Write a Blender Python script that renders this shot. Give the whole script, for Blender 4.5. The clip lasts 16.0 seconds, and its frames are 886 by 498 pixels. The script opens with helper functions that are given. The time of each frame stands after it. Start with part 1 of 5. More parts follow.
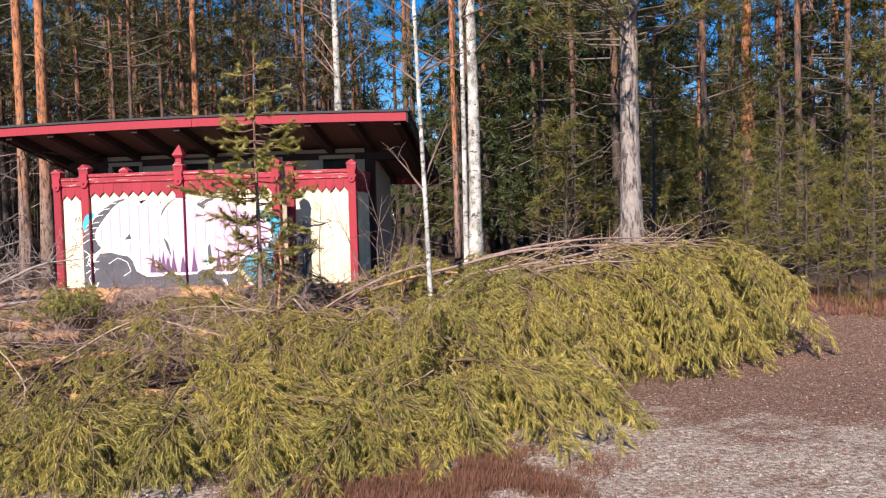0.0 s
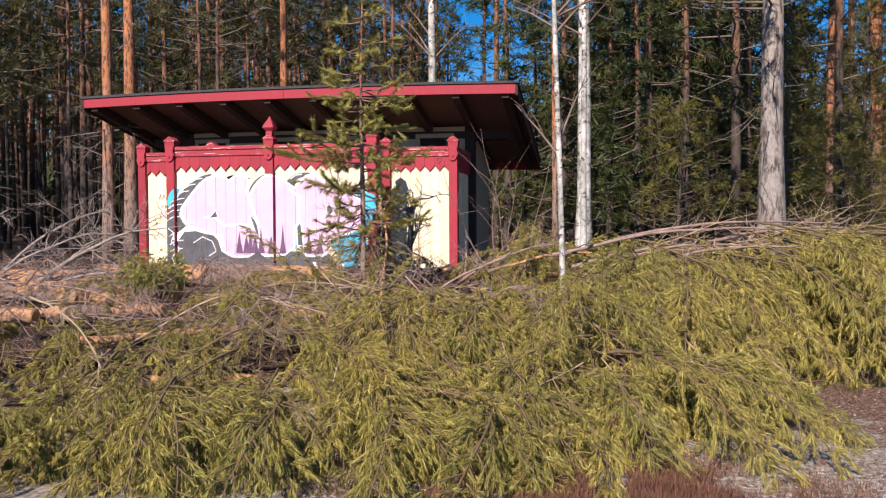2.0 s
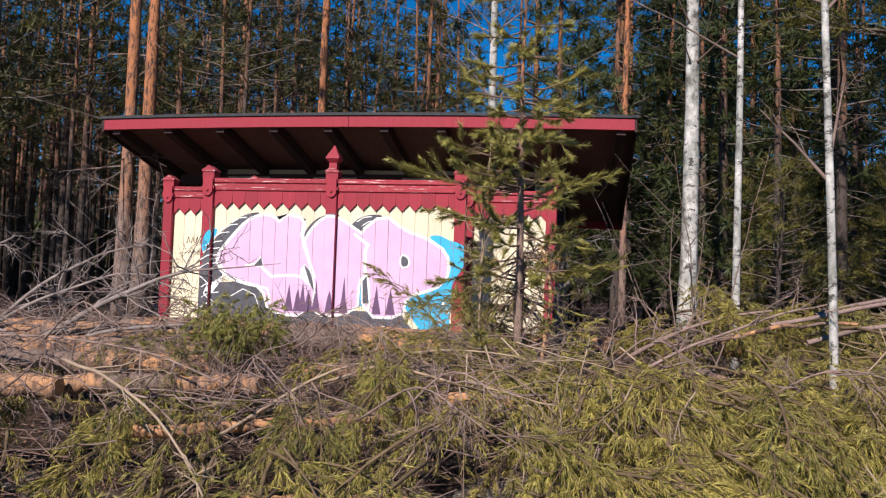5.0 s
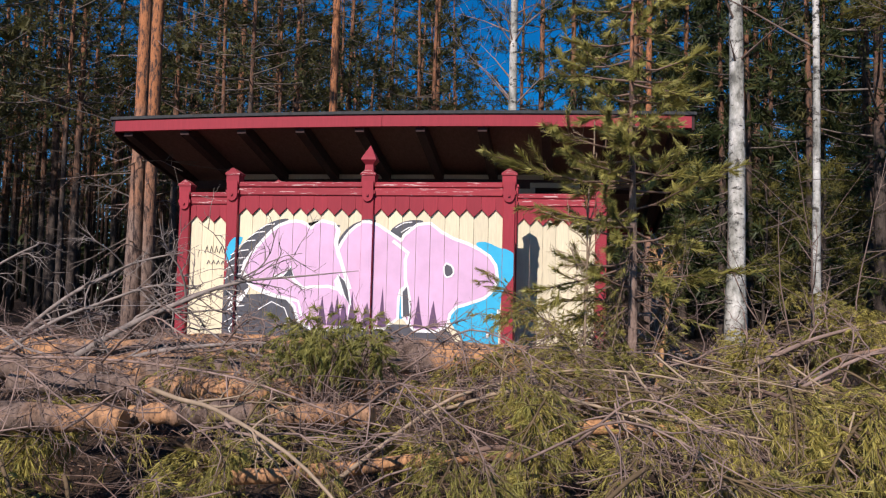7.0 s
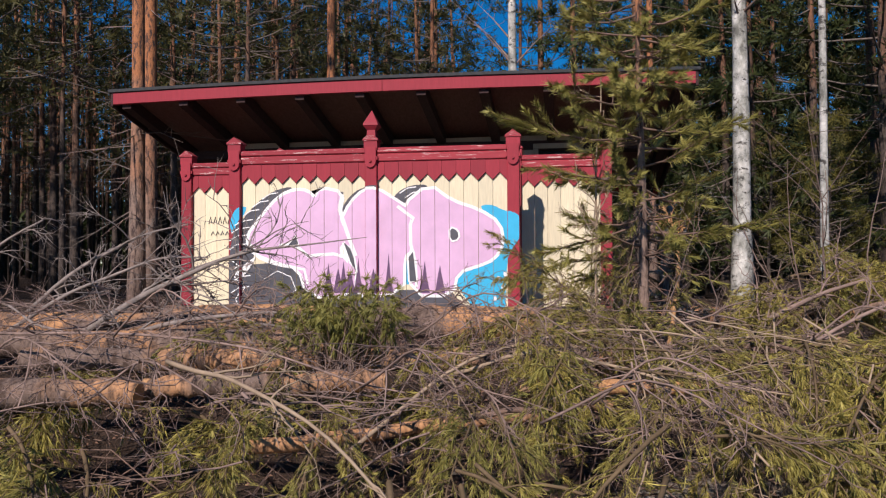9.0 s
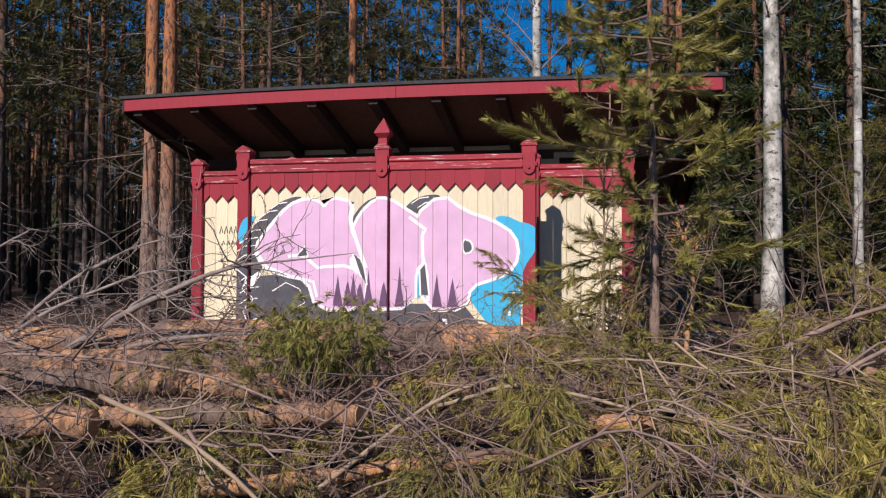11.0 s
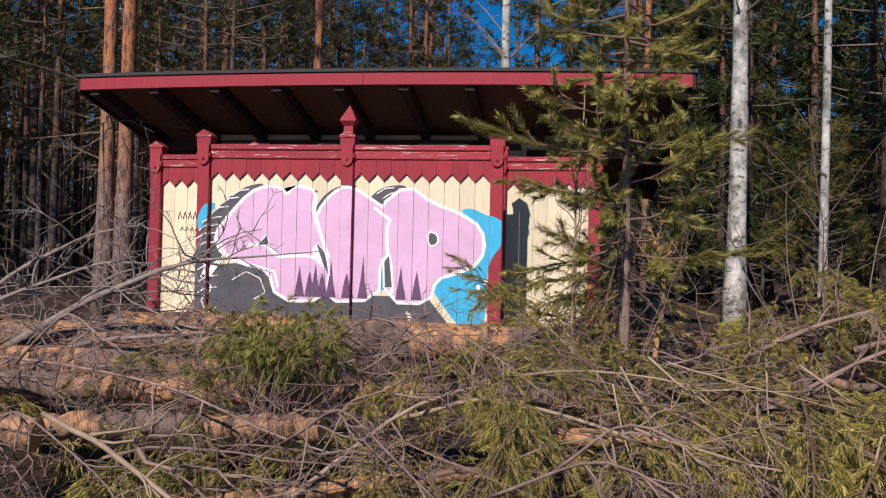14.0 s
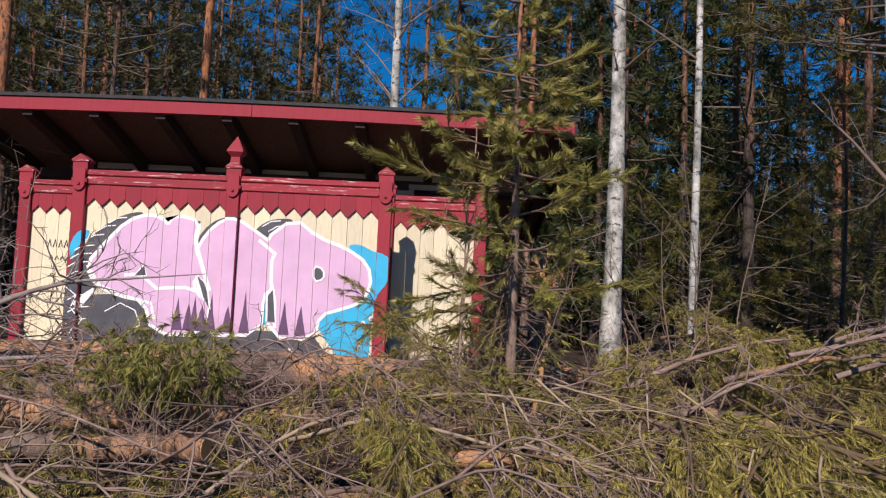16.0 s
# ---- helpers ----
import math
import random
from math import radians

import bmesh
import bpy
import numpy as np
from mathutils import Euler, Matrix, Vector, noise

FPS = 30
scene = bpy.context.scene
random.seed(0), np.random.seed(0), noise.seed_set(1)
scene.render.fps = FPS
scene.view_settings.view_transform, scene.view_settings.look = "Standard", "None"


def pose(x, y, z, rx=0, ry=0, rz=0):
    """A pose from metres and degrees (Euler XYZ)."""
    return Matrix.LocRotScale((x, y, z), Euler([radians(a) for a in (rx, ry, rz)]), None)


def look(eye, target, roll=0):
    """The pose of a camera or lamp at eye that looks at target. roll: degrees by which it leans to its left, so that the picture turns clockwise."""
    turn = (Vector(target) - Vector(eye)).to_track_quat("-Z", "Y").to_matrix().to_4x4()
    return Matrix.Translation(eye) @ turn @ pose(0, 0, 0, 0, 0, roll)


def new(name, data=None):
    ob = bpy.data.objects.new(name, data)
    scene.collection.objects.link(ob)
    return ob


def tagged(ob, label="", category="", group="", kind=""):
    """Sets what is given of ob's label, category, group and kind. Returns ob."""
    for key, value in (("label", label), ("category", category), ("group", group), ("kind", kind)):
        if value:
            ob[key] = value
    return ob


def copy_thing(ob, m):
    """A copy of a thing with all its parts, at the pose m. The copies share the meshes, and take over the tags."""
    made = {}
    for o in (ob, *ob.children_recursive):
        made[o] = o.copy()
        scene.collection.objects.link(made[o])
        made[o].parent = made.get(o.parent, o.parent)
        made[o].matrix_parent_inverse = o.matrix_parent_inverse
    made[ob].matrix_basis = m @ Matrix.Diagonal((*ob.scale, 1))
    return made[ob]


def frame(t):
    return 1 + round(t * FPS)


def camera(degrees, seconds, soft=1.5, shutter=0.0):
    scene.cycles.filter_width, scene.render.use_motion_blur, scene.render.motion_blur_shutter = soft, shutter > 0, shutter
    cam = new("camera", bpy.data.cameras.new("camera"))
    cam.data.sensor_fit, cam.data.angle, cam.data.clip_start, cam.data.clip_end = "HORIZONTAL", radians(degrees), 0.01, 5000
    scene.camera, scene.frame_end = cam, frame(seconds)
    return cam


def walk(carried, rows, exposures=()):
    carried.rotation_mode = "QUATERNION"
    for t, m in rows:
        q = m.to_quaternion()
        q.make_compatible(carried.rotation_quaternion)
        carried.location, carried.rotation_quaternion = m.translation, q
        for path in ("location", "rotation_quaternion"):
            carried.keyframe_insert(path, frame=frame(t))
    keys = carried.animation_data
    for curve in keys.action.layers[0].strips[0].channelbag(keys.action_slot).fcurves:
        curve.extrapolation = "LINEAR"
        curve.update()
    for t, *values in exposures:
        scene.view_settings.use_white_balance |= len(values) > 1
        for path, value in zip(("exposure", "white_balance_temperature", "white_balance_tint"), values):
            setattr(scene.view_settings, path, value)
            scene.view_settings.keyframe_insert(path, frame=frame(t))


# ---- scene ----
cam = camera(55.4, 16.0, soft=1.2)
PATH = [
    (0, (0.016, -0.918, 1.715), (-0.201, 1.069, 1.637), -1.6),
    (0.5, (-0.174, -0.638, 1.68), (-0.458, 1.34, 1.605), -2.2),
    (1, (-0.338, -0.324, 1.5), (-0.617, 1.655, 1.407), -1.7),
    (1.5, (-0.463, -0.026, 1.436), (-0.757, 1.952, 1.395), -1.5),
    (2, (-0.665, 0.207, 1.41), (-1.048, 2.169, 1.344), -0.3),
    (2.5, (-0.964, 0.402, 1.347), (-1.519, 2.32, 1.235), -0.9),
    (3, (-1.292, 0.715, 1.325), (-1.861, 2.632, 1.303), -0.8),
    (3.5, (-1.603, 1.092, 1.316), (-2.192, 3.002, 1.369), -1.0),
    (4, (-1.884, 1.468, 1.305), (-2.452, 3.379, 1.465), -1.1),
    (4.2, (-2.024, 1.649, 1.266), (-2.544, 3.576, 1.38), -0.6),
    (6.3, (-3.027, 2.665, 1.21), (-3.282, 4.644, 1.337), 2.1),
    (6.5, (-3.112, 2.729, 1.213), (-3.379, 4.706, 1.355), 2.1),
    (7, (-3.332, 2.799, 1.192), (-3.622, 4.773, 1.327), 1.4),
    (7.5, (-3.402, 2.808, 1.183), (-3.677, 4.786, 1.293), 1.4),
    (8, (-3.416, 2.833, 1.178), (-3.704, 4.81, 1.27), 1.2),
    (8.5, (-3.406, 2.831, 1.181), (-3.69, 4.809, 1.245), 0.7),
    (9, (-3.376, 2.831, 1.19), (-3.67, 4.808, 1.241), -0.3),
    (9.2, (-3.36, 2.847, 1.184), (-3.668, 4.823, 1.24), -0.7),
    (11.3, (-3.212, 3.23, 1.284), (-3.586, 5.193, 1.355), 0.3),
    (11.5, (-3.245, 3.244, 1.308), (-3.603, 5.21, 1.382), 0.2),
    (12, (-3.295, 3.259, 1.35), (-3.637, 5.228, 1.421), 0.6),
    (12.5, (-3.305, 3.266, 1.364), (-3.655, 5.235, 1.421), 1.1),
    (13, (-3.28, 3.294, 1.362), (-3.633, 5.262, 1.407), 1.2),
    (13.5, (-3.271, 3.316, 1.355), (-3.602, 5.288, 1.388), 1.3),
    (14, (-3.269, 3.322, 1.35), (-3.552, 5.302, 1.38), 1.4),
    (14.5, (-3.268, 3.33, 1.351), (-3.484, 5.318, 1.395), 1.4),
    (15, (-3.273, 3.358, 1.318), (-3.448, 5.349, 1.39), 1.7),
    (15.5, (-3.319, 3.344, 1.264), (-3.423, 5.339, 1.373), 2.1),
    (16, (-3.317, 3.307, 1.242), (-3.324, 5.301, 1.393), 2.6),
]
walk(cam, [(t, look(eye, target, roll)) for t, eye, target, roll in PATH], exposures=[(0, 0.94, 6850, 21), (1.5, 0.80, 6800, 21), (3.5, 0.52, 6650, 20), (4.2, 0.46, 6560, 19), (6.5, 0.2, 6450, 18), (9, 0.06, 6550, 20), (16, 0.03, 6580, 20)])


# ---------- world and sun ----------
SUN_TO = Vector((-0.2, -0.87, 0.66)).normalized()
world = bpy.data.worlds.new("world")
scene.world = world
world.use_nodes = True
wn = world.node_tree.nodes
sky = wn.new("ShaderNodeTexSky")
sky.sky_type, sky.sun_disc = "NISHITA", False
sky.sun_elevation = math.asin(SUN_TO.z)
sky.sun_rotation = math.atan2(SUN_TO.x, SUN_TO.y)
sky.air_density, sky.dust_density, sky.ozone_density = 1.0, 0.0, 6.0
deep = wn.new("ShaderNodeHueSaturation")
deep.inputs["Saturation"].default_value = 1.4
world.node_tree.links.new(sky.outputs[0], deep.inputs["Color"])
world.node_tree.links.new(deep.outputs[0], wn["Background"].inputs[0])
wn["Background"].inputs[1].default_value = 0.075
sun = new("sun", bpy.data.lights.new("sun", "SUN"))
sun.data.energy, sun.data.angle, sun.data.color = 5.0, radians(0.53), (1.0, 0.93, 0.82)
sun.matrix_world = look(SUN_TO * 60, (0, 0, 0))


# ---------- materials ----------
def ramp(nt, fac, stops):
    r = nt.nodes.new("ShaderNodeValToRGB")
    e = r.color_ramp.elements
    while len(e) < len(stops):
        e.new(0.5)
    for k, (pos, col) in zip(e, stops):
        k.position, k.color = pos, (*col, 1)
    nt.links.new(fac, r.inputs[0])
    return r.outputs[0]


def noise_at(nt, scale, detail=5.0, rough=0.6, stretch=(1, 1, 1), world_space=False):
    tc = nt.nodes.new("ShaderNodeTexCoord")
    mp = nt.nodes.new("ShaderNodeMapping")
    mp.inputs["Scale"].default_value = stretch
    if world_space:
        geo = nt.nodes.new("ShaderNodeNewGeometry")
        nt.links.new(geo.outputs["Position"], mp.inputs[0])
    else:
        nt.links.new(tc.outputs["Object"], mp.inputs[0])
    n = nt.nodes.new("ShaderNodeTexNoise")
    n.inputs["Scale"].default_value, n.inputs["Detail"].default_value, n.inputs["Roughness"].default_value = scale, detail, rough
    nt.links.new(mp.outputs[0], n.inputs[0])
    return n.outputs[0]


def mix(nt, fac, a, b, mode="MIX"):
    m = nt.nodes.new("ShaderNodeMix")
    m.data_type, m.blend_type = "RGBA", mode
    for sock, v in ((m.inputs[0], fac), (m.inputs[6], a), (m.inputs[7], b)):
        if isinstance(v, (int, float)):
            sock.default_value = v
        elif isinstance(v, tuple):
            sock.default_value = (*v, 1)
        else:
            nt.links.new(v, sock)
    return m.outputs[2]


def maths(nt, op, a, b=0.0):
    m = nt.nodes.new("ShaderNodeMath")
    m.operation = op
    for sock, v in zip(m.inputs, (a, b)):
        if isinstance(v, (int, float)):
            sock.default_value = v
        else:
            nt.links.new(v, sock)
    return m.outputs[0]


def material(name, rough=0.8):
    m = bpy.data.materials.new(name)
    m.use_nodes = True
    bsdf = m.node_tree.nodes["Principled BSDF"]
    bsdf.inputs["Roughness"].default_value = rough
    bsdf.inputs["Specular IOR Level"].default_value = 0.3
    return m, m.node_tree, bsdf


def bump(nt, bsdf, height, strength=0.4, distance=0.01):
    b = nt.nodes.new("ShaderNodeBump")
    b.inputs["Strength"].default_value, b.inputs["Distance"].default_value = strength, distance
    nt.links.new(height, b.inputs["Height"])
    nt.links.new(b.outputs[0], bsdf.inputs["Normal"])


def object_random(nt):
    return nt.nodes.new("ShaderNodeObjectInfo").outputs["Random"]


def island_random(nt):
    return nt.nodes.new("ShaderNodeNewGeometry").outputs["Random Per Island"]


def paint(name, base, worn, wear=0.62, rough=0.65, run=(6, 6, 0.6)):
    """Weathered paint on wood: grain along z, flakes of the worn colour, a change of tone from board to board."""
    m, nt, bsdf = material(name, rough)
    grain = noise_at(nt, 9, 6, 0.7, run, True)
    fine = noise_at(nt, 30, 4, 0.6, tuple(0.5 * c for c in run), True)
    tone = mix(nt, 1.0, base, ramp(nt, object_random(nt), [(0, (0.86, 0.86, 0.86)), (1, (1.08, 1.06, 1.04))]), "MULTIPLY")
    tone = mix(nt, 1.0, tone, ramp(nt, grain, [(0.25, (0.8, 0.8, 0.8)), (0.7, (1.06, 1.06, 1.06))]), "MULTIPLY")
    flakes = ramp(nt, maths(nt, "ADD", maths(nt, "MULTIPLY", grain, 0.6), maths(nt, "MULTIPLY", fine, 0.4)), [(wear, (0, 0, 0)), (wear + 0.04, (1, 1, 1))])
    nt.links.new(mix(nt, flakes, tone, worn), bsdf.inputs["Base Color"])
    bump(nt, bsdf, grain, 0.25, 0.006)
    return m


def plain(name, base, rough=0.8, vary=0.25, scale=8.0, bumps=0.3, stretch=(1, 1, 1), dist=0.01):
    m, nt, bsdf = material(name, rough)
    n = noise_at(nt, scale, 6, 0.65, stretch, True)
    lo, hi = tuple(c * (1 - vary) for c in base), tuple(min(1, c * (1 + vary)) for c in base)
    nt.links.new(ramp(nt, n, [(0.3, lo), (0.7, hi)]), bsdf.inputs["Base Color"])
    bump(nt, bsdf, n, bumps, dist)
    return m


def bark(name, low, high, crack, z0=2.0, z1=5.0, plates=7.0, mottle=1.6):
    """Bark that turns from the low colour to the high one up the trunk, with dark cracks and flaking plates."""
    m, nt, bsdf = material(name, 0.9)
    geo = nt.nodes.new("ShaderNodeNewGeometry")
    sep = nt.nodes.new("ShaderNodeSeparateXYZ")
    nt.links.new(geo.outputs["Position"], sep.inputs[0])
    h = maths(nt, "DIVIDE", maths(nt, "SUBTRACT", sep.outputs[2], z0), z1 - z0)
    h = maths(nt, "ADD", h, maths(nt, "MULTIPLY", maths(nt, "SUBTRACT", noise_at(nt, 1.3, 3, 0.6, (1, 1, 1), True), 0.5), mottle))
    col = ramp(nt, h, [(0.15, low), (0.85, high)])
    n = noise_at(nt, plates, 6, 0.7, (3, 3, 0.8), True)
    col = mix(nt, 1.0, col, ramp(nt, noise_at(nt, plates * 4, 3, 0.6, (2, 2, 1), True), [(0.3, (0.7, 0.7, 0.7)), (0.75, (1.2, 1.2, 1.2))]), "MULTIPLY")
    col = mix(nt, ramp(nt, n, [(0.40, (1, 1, 1)), (0.52, (0, 0, 0))]), col, crack)
    nt.links.new(col, bsdf.inputs["Base Color"])
    bump(nt, bsdf, n, 0.7, 0.03)
    return m


def needles(name, dark, light, tip=None, dead=0.0):
    m, nt, bsdf = material(name, 0.55)
    clump = ramp(nt, noise_at(nt, 5.5, 3, 0.6, (1, 1, 1), True), [(0.32, (0, 0, 0)), (0.66, (1, 1, 1))])
    col = mix(nt, maths(nt, "ADD", maths(nt, "MULTIPLY", island_random(nt), 0.55), maths(nt, "MULTIPLY", clump, 0.45)), dark, light)
    col = mix(nt, 1.0, col, ramp(nt, object_random(nt), [(0, (0.75, 0.8, 0.75)), (1, (1.15, 1.1, 1.0))]), "MULTIPLY")
    if dead:
        col = mix(nt, ramp(nt, noise_at(nt, 1.4, 2, 0.5, (1, 1, 1), True), [(0.66 - dead, (0, 0, 0)), (0.72 - dead, (1, 1, 1))]), col, (0.20, 0.11, 0.045))
    nt.links.new(col, bsdf.inputs["Base Color"])
    tr = nt.nodes.new("ShaderNodeBsdfTranslucent")
    nt.links.new(col, tr.inputs[0])
    ms = nt.nodes.new("ShaderNodeMixShader")
    ms.inputs[0].default_value = 0.24
    nt.links.new(bsdf.outputs[0], ms.inputs[1])
    nt.links.new(tr.outputs[0], ms.inputs[2])
    nt.links.new(ms.outputs[0], nt.nodes["Material Output"].inputs[0])
    return m


def birch_bark():
    """Grey-white bark with dark flat scars and mossy patches."""
    m, nt, bsdf = material("birch_bark", 0.8)
    scars = noise_at(nt, 7.0, 6, 0.75, (1.0, 1.0, 1.9), True)
    patch = noise_at(nt, 6.0, 5, 0.7, (1, 1, 0.6), True)
    col = ramp(nt, patch, [(0.34, (0.13, 0.13, 0.115)), (0.48, (0.33, 0.33, 0.30)), (0.56, (0.46, 0.45, 0.42)), (0.68, (0.66, 0.65, 0.61))])
    col = mix(nt, ramp(nt, scars, [(0.40, (1, 1, 1)), (0.46, (0, 0, 0))]), col, (0.065, 0.06, 0.055))
    nt.links.new(col, bsdf.inputs["Base Color"])
    bump(nt, bsdf, scars, 0.5, 0.02)
    return m


RED = paint("red_paint", (0.32, 0.028, 0.045), (0.55, 0.33, 0.30), 0.67)
RED_WORN = paint("worn_red_paint", (0.33, 0.035, 0.05), (0.60, 0.42, 0.40), 0.56, run=(0.5, 5, 5))
CREAM = paint("cream_paint", (0.78, 0.70, 0.50), (0.55, 0.46, 0.33), 0.70)
# beige wall paint darkened to carry the shade under the roof
BEIGE_SHADED = paint("shaded_beige_wall_paint", (0.40, 0.34, 0.27), (0.45, 0.38, 0.30), 0.70)
DARK_WOOD = plain("dark_brown_stained_wood", (0.04, 0.02, 0.02), 0.8, 0.3, 12, 0.3, (3, 1, 3))
SOFFIT = plain("dark_brown_soffit_boards", (0.15, 0.085, 0.075), 0.85, 0.25, 10, 0.3, (4, 1, 4))
FELT = plain("black_roofing_felt", (0.045, 0.047, 0.05), 0.9, 0.3, 25, 0.4)
DARK = plain("dark_interior", (0.02, 0.02, 0.02), 0.9, 0.2, 4)
P_PINK = plain("pink_spray_paint", (0.66, 0.42, 0.61), 0.5, 0.10, 4, 0.1)
P_WHITE = plain("white_spray_paint", (0.85, 0.84, 0.84), 0.5, 0.04, 5, 0.1)
P_BLACK = plain("dark_grey_spray_paint", (0.085, 0.085, 0.10), 0.5, 0.25, 6, 0.1)
P_BLUE = plain("blue_spray_paint", (0.03, 0.42, 0.68), 0.5, 0.08, 5, 0.1)
P_PURPLE = plain("dark_purple_spray_paint", (0.13, 0.07, 0.14), 0.5, 0.2, 6, 0.1)
PINE_BARK = bark("pine_bark", (0.25, 0.175, 0.14), (0.42, 0.17, 0.075), (0.06, 0.04, 0.035), 1.5, 4.5)
PINE_GREY = bark("grey_pine_bark", (0.28, 0.25, 0.23), (0.30, 0.24, 0.20), (0.07, 0.055, 0.05), 2.0, 6.0, 4.5)
# pine bark again, darkened to stand in for the shade inside the wood
DARK_BARK = bark("shaded_forest_pine_bark", (0.085, 0.065, 0.055), (0.26, 0.12, 0.065), (0.035, 0.028, 0.025), 3.0, 8.0)
BIRCH_BARK = birch_bark()
TWIG = plain("grey_brown_twig_bark", (0.17, 0.11, 0.085), 0.85, 0.35, 14, 0.2)
TWIG_BROWN = plain("living_twig_bark", (0.13, 0.09, 0.05), 0.85, 0.35, 14, 0.2)
TWIG_DEAD = plain("dead_grey_twigs", (0.235, 0.165, 0.14), 0.9, 0.45, 9, 0.2)
FAN_GREY = plain("silver_grey_dead_branch", (0.24, 0.20, 0.18), 0.85, 0.4, 9, 0.2)
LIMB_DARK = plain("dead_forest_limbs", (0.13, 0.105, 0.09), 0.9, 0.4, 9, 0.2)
LOG_BARK = bark("log_bark", (0.19, 0.135, 0.11), (0.52, 0.27, 0.13), (0.07, 0.045, 0.035), -1.2, 2.4, 5.0, 6.5)
CUT_WOOD = plain("fresh_cut_wood", (0.45, 0.25, 0.12), 0.8, 0.2, 25, 0.2)
NEEDLE = needles("fresh_pine_needles", (0.14, 0.135, 0.036), (0.46, 0.41, 0.125))
NEEDLE_YOUNG = needles("young_pine_needles", (0.06, 0.06, 0.015), (0.20, 0.175, 0.045))
NEEDLE_CUT = needles("cut_pine_needles", (0.165, 0.15, 0.042), (0.54, 0.465, 0.135), dead=0.0)
STEM_PALE = plain("pale_tan_stripped_stem", (0.33, 0.245, 0.17), 0.85, 0.3, 9, 0.2)
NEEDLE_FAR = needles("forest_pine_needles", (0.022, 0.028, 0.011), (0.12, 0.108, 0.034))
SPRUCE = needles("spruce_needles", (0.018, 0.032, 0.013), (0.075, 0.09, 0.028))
HEATHER = needles("brown_heather", (0.095, 0.04, 0.03), (0.31, 0.15, 0.10))
GREEN_TUFT = needles("lingonberry_leaves", (0.06, 0.07, 0.015), (0.20, 0.18, 0.04))


def ground_material():
    m, nt, bsdf = material("ground_gravel_moss_and_litter", 0.95)
    big = noise_at(nt, 0.55, 5, 0.62, (1, 1, 1), True)
    mid = noise_at(nt, 3.0, 6, 0.7, (1, 1, 1), True)
    fine = noise_at(nt, 26.0, 5, 0.7, (1, 1, 1), True)
    grit = noise_at(nt, 60.0, 3, 0.7, (1, 1, 1), True)
    litter = ramp(nt, fine, [(0.32, (0.045, 0.022, 0.016)), (0.5, (0.145, 0.075, 0.052)), (0.66, (0.28, 0.18, 0.13))])
    litter = mix(nt, ramp(nt, grit, [(0.58, (0, 0, 0)), (0.64, (1, 1, 1))]), litter, (0.52, 0.45, 0.37))
    gravel = ramp(nt, fine, [(0.34, (0.13, 0.09, 0.07)), (0.5, (0.34, 0.285, 0.235)), (0.66, (0.62, 0.57, 0.49))])
    gravel = mix(nt, ramp(nt, grit, [(0.36, (1, 1, 1)), (0.42, (0, 0, 0))]), gravel, (0.12, 0.08, 0.06))
    geo = nt.nodes.new("ShaderNodeNewGeometry")
    sep = nt.nodes.new("ShaderNodeSeparateXYZ")
    nt.links.new(geo.outputs["Position"], sep.inputs[0])
    # bare gravel on the trodden strip, litter further in
    near = maths(nt, "MAXIMUM", maths(nt, "MINIMUM", maths(nt, "MULTIPLY", maths(nt, "SUBTRACT", 6.4, sep.outputs[1]), 0.10), 0.12), -0.2)
    aside = maths(nt, "MULTIPLY", maths(nt, "SUBTRACT", sep.outputs[0], 1.0), 0.07)
    near = maths(nt, "SUBTRACT", near, maths(nt, "MAXIMUM", maths(nt, "MINIMUM", aside, 0.16), 0.0))
    # dark humus from the foot of the heap, further back on the open side
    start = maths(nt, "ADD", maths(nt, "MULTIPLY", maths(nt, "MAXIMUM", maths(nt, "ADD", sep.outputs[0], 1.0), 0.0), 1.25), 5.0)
    k = maths(nt, "ADD", maths(nt, "ADD", maths(nt, "MULTIPLY", big, 0.62), maths(nt, "MULTIPLY", mid, 0.38)), near)
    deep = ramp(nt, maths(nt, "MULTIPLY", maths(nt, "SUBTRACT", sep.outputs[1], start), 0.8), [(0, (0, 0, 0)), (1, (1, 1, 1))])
    # litter darkened here to stand in for shade in the heap's hollows
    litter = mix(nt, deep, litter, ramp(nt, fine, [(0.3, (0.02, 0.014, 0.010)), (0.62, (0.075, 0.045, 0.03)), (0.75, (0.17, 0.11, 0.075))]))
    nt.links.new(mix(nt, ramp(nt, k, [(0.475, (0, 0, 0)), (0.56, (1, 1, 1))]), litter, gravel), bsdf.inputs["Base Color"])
    bump(nt, bsdf, maths(nt, "ADD", mid, fine), 1.0, 0.05)
    return m


GROUND = ground_material()


# ---------- mesh helpers ----------
SMOOTH = {"trunk", "branchwork", "stem", "side_twig", "bark", "wood", "far_trunks"}


def part(name, data, mat, parent=None, label=""):
    """Links a bmesh, a mesh or a (verts, faces) pair as one mesh object under a thing."""
    if isinstance(data, bmesh.types.BMesh):
        me = bpy.data.meshes.new(name)
        data.to_mesh(me)
        data.free()
    elif isinstance(data, tuple):
        me = bpy.data.meshes.new(name)
        me.from_pydata(*(data[0], [], data[1]))
        me.update()
    else:
        me = data
    if name in SMOOTH:
        me.polygons.foreach_set("use_smooth", [True] * len(me.polygons))
    if mat and not me.materials:
        me.materials.append(mat)
    ob = new(name, me)
    if parent:
        ob.parent = parent
    if label:
        tagged(ob, label)
    return ob


def thing(name, x=0, y=0, z=0, rz=0.0, label="", category="", group="", kind=""):
    ob = new(name)
    ob.empty_display_size = 0.2
    ob.matrix_basis = pose(x, y, z, 0, 0, rz)
    return tagged(ob, label, category, group, kind)


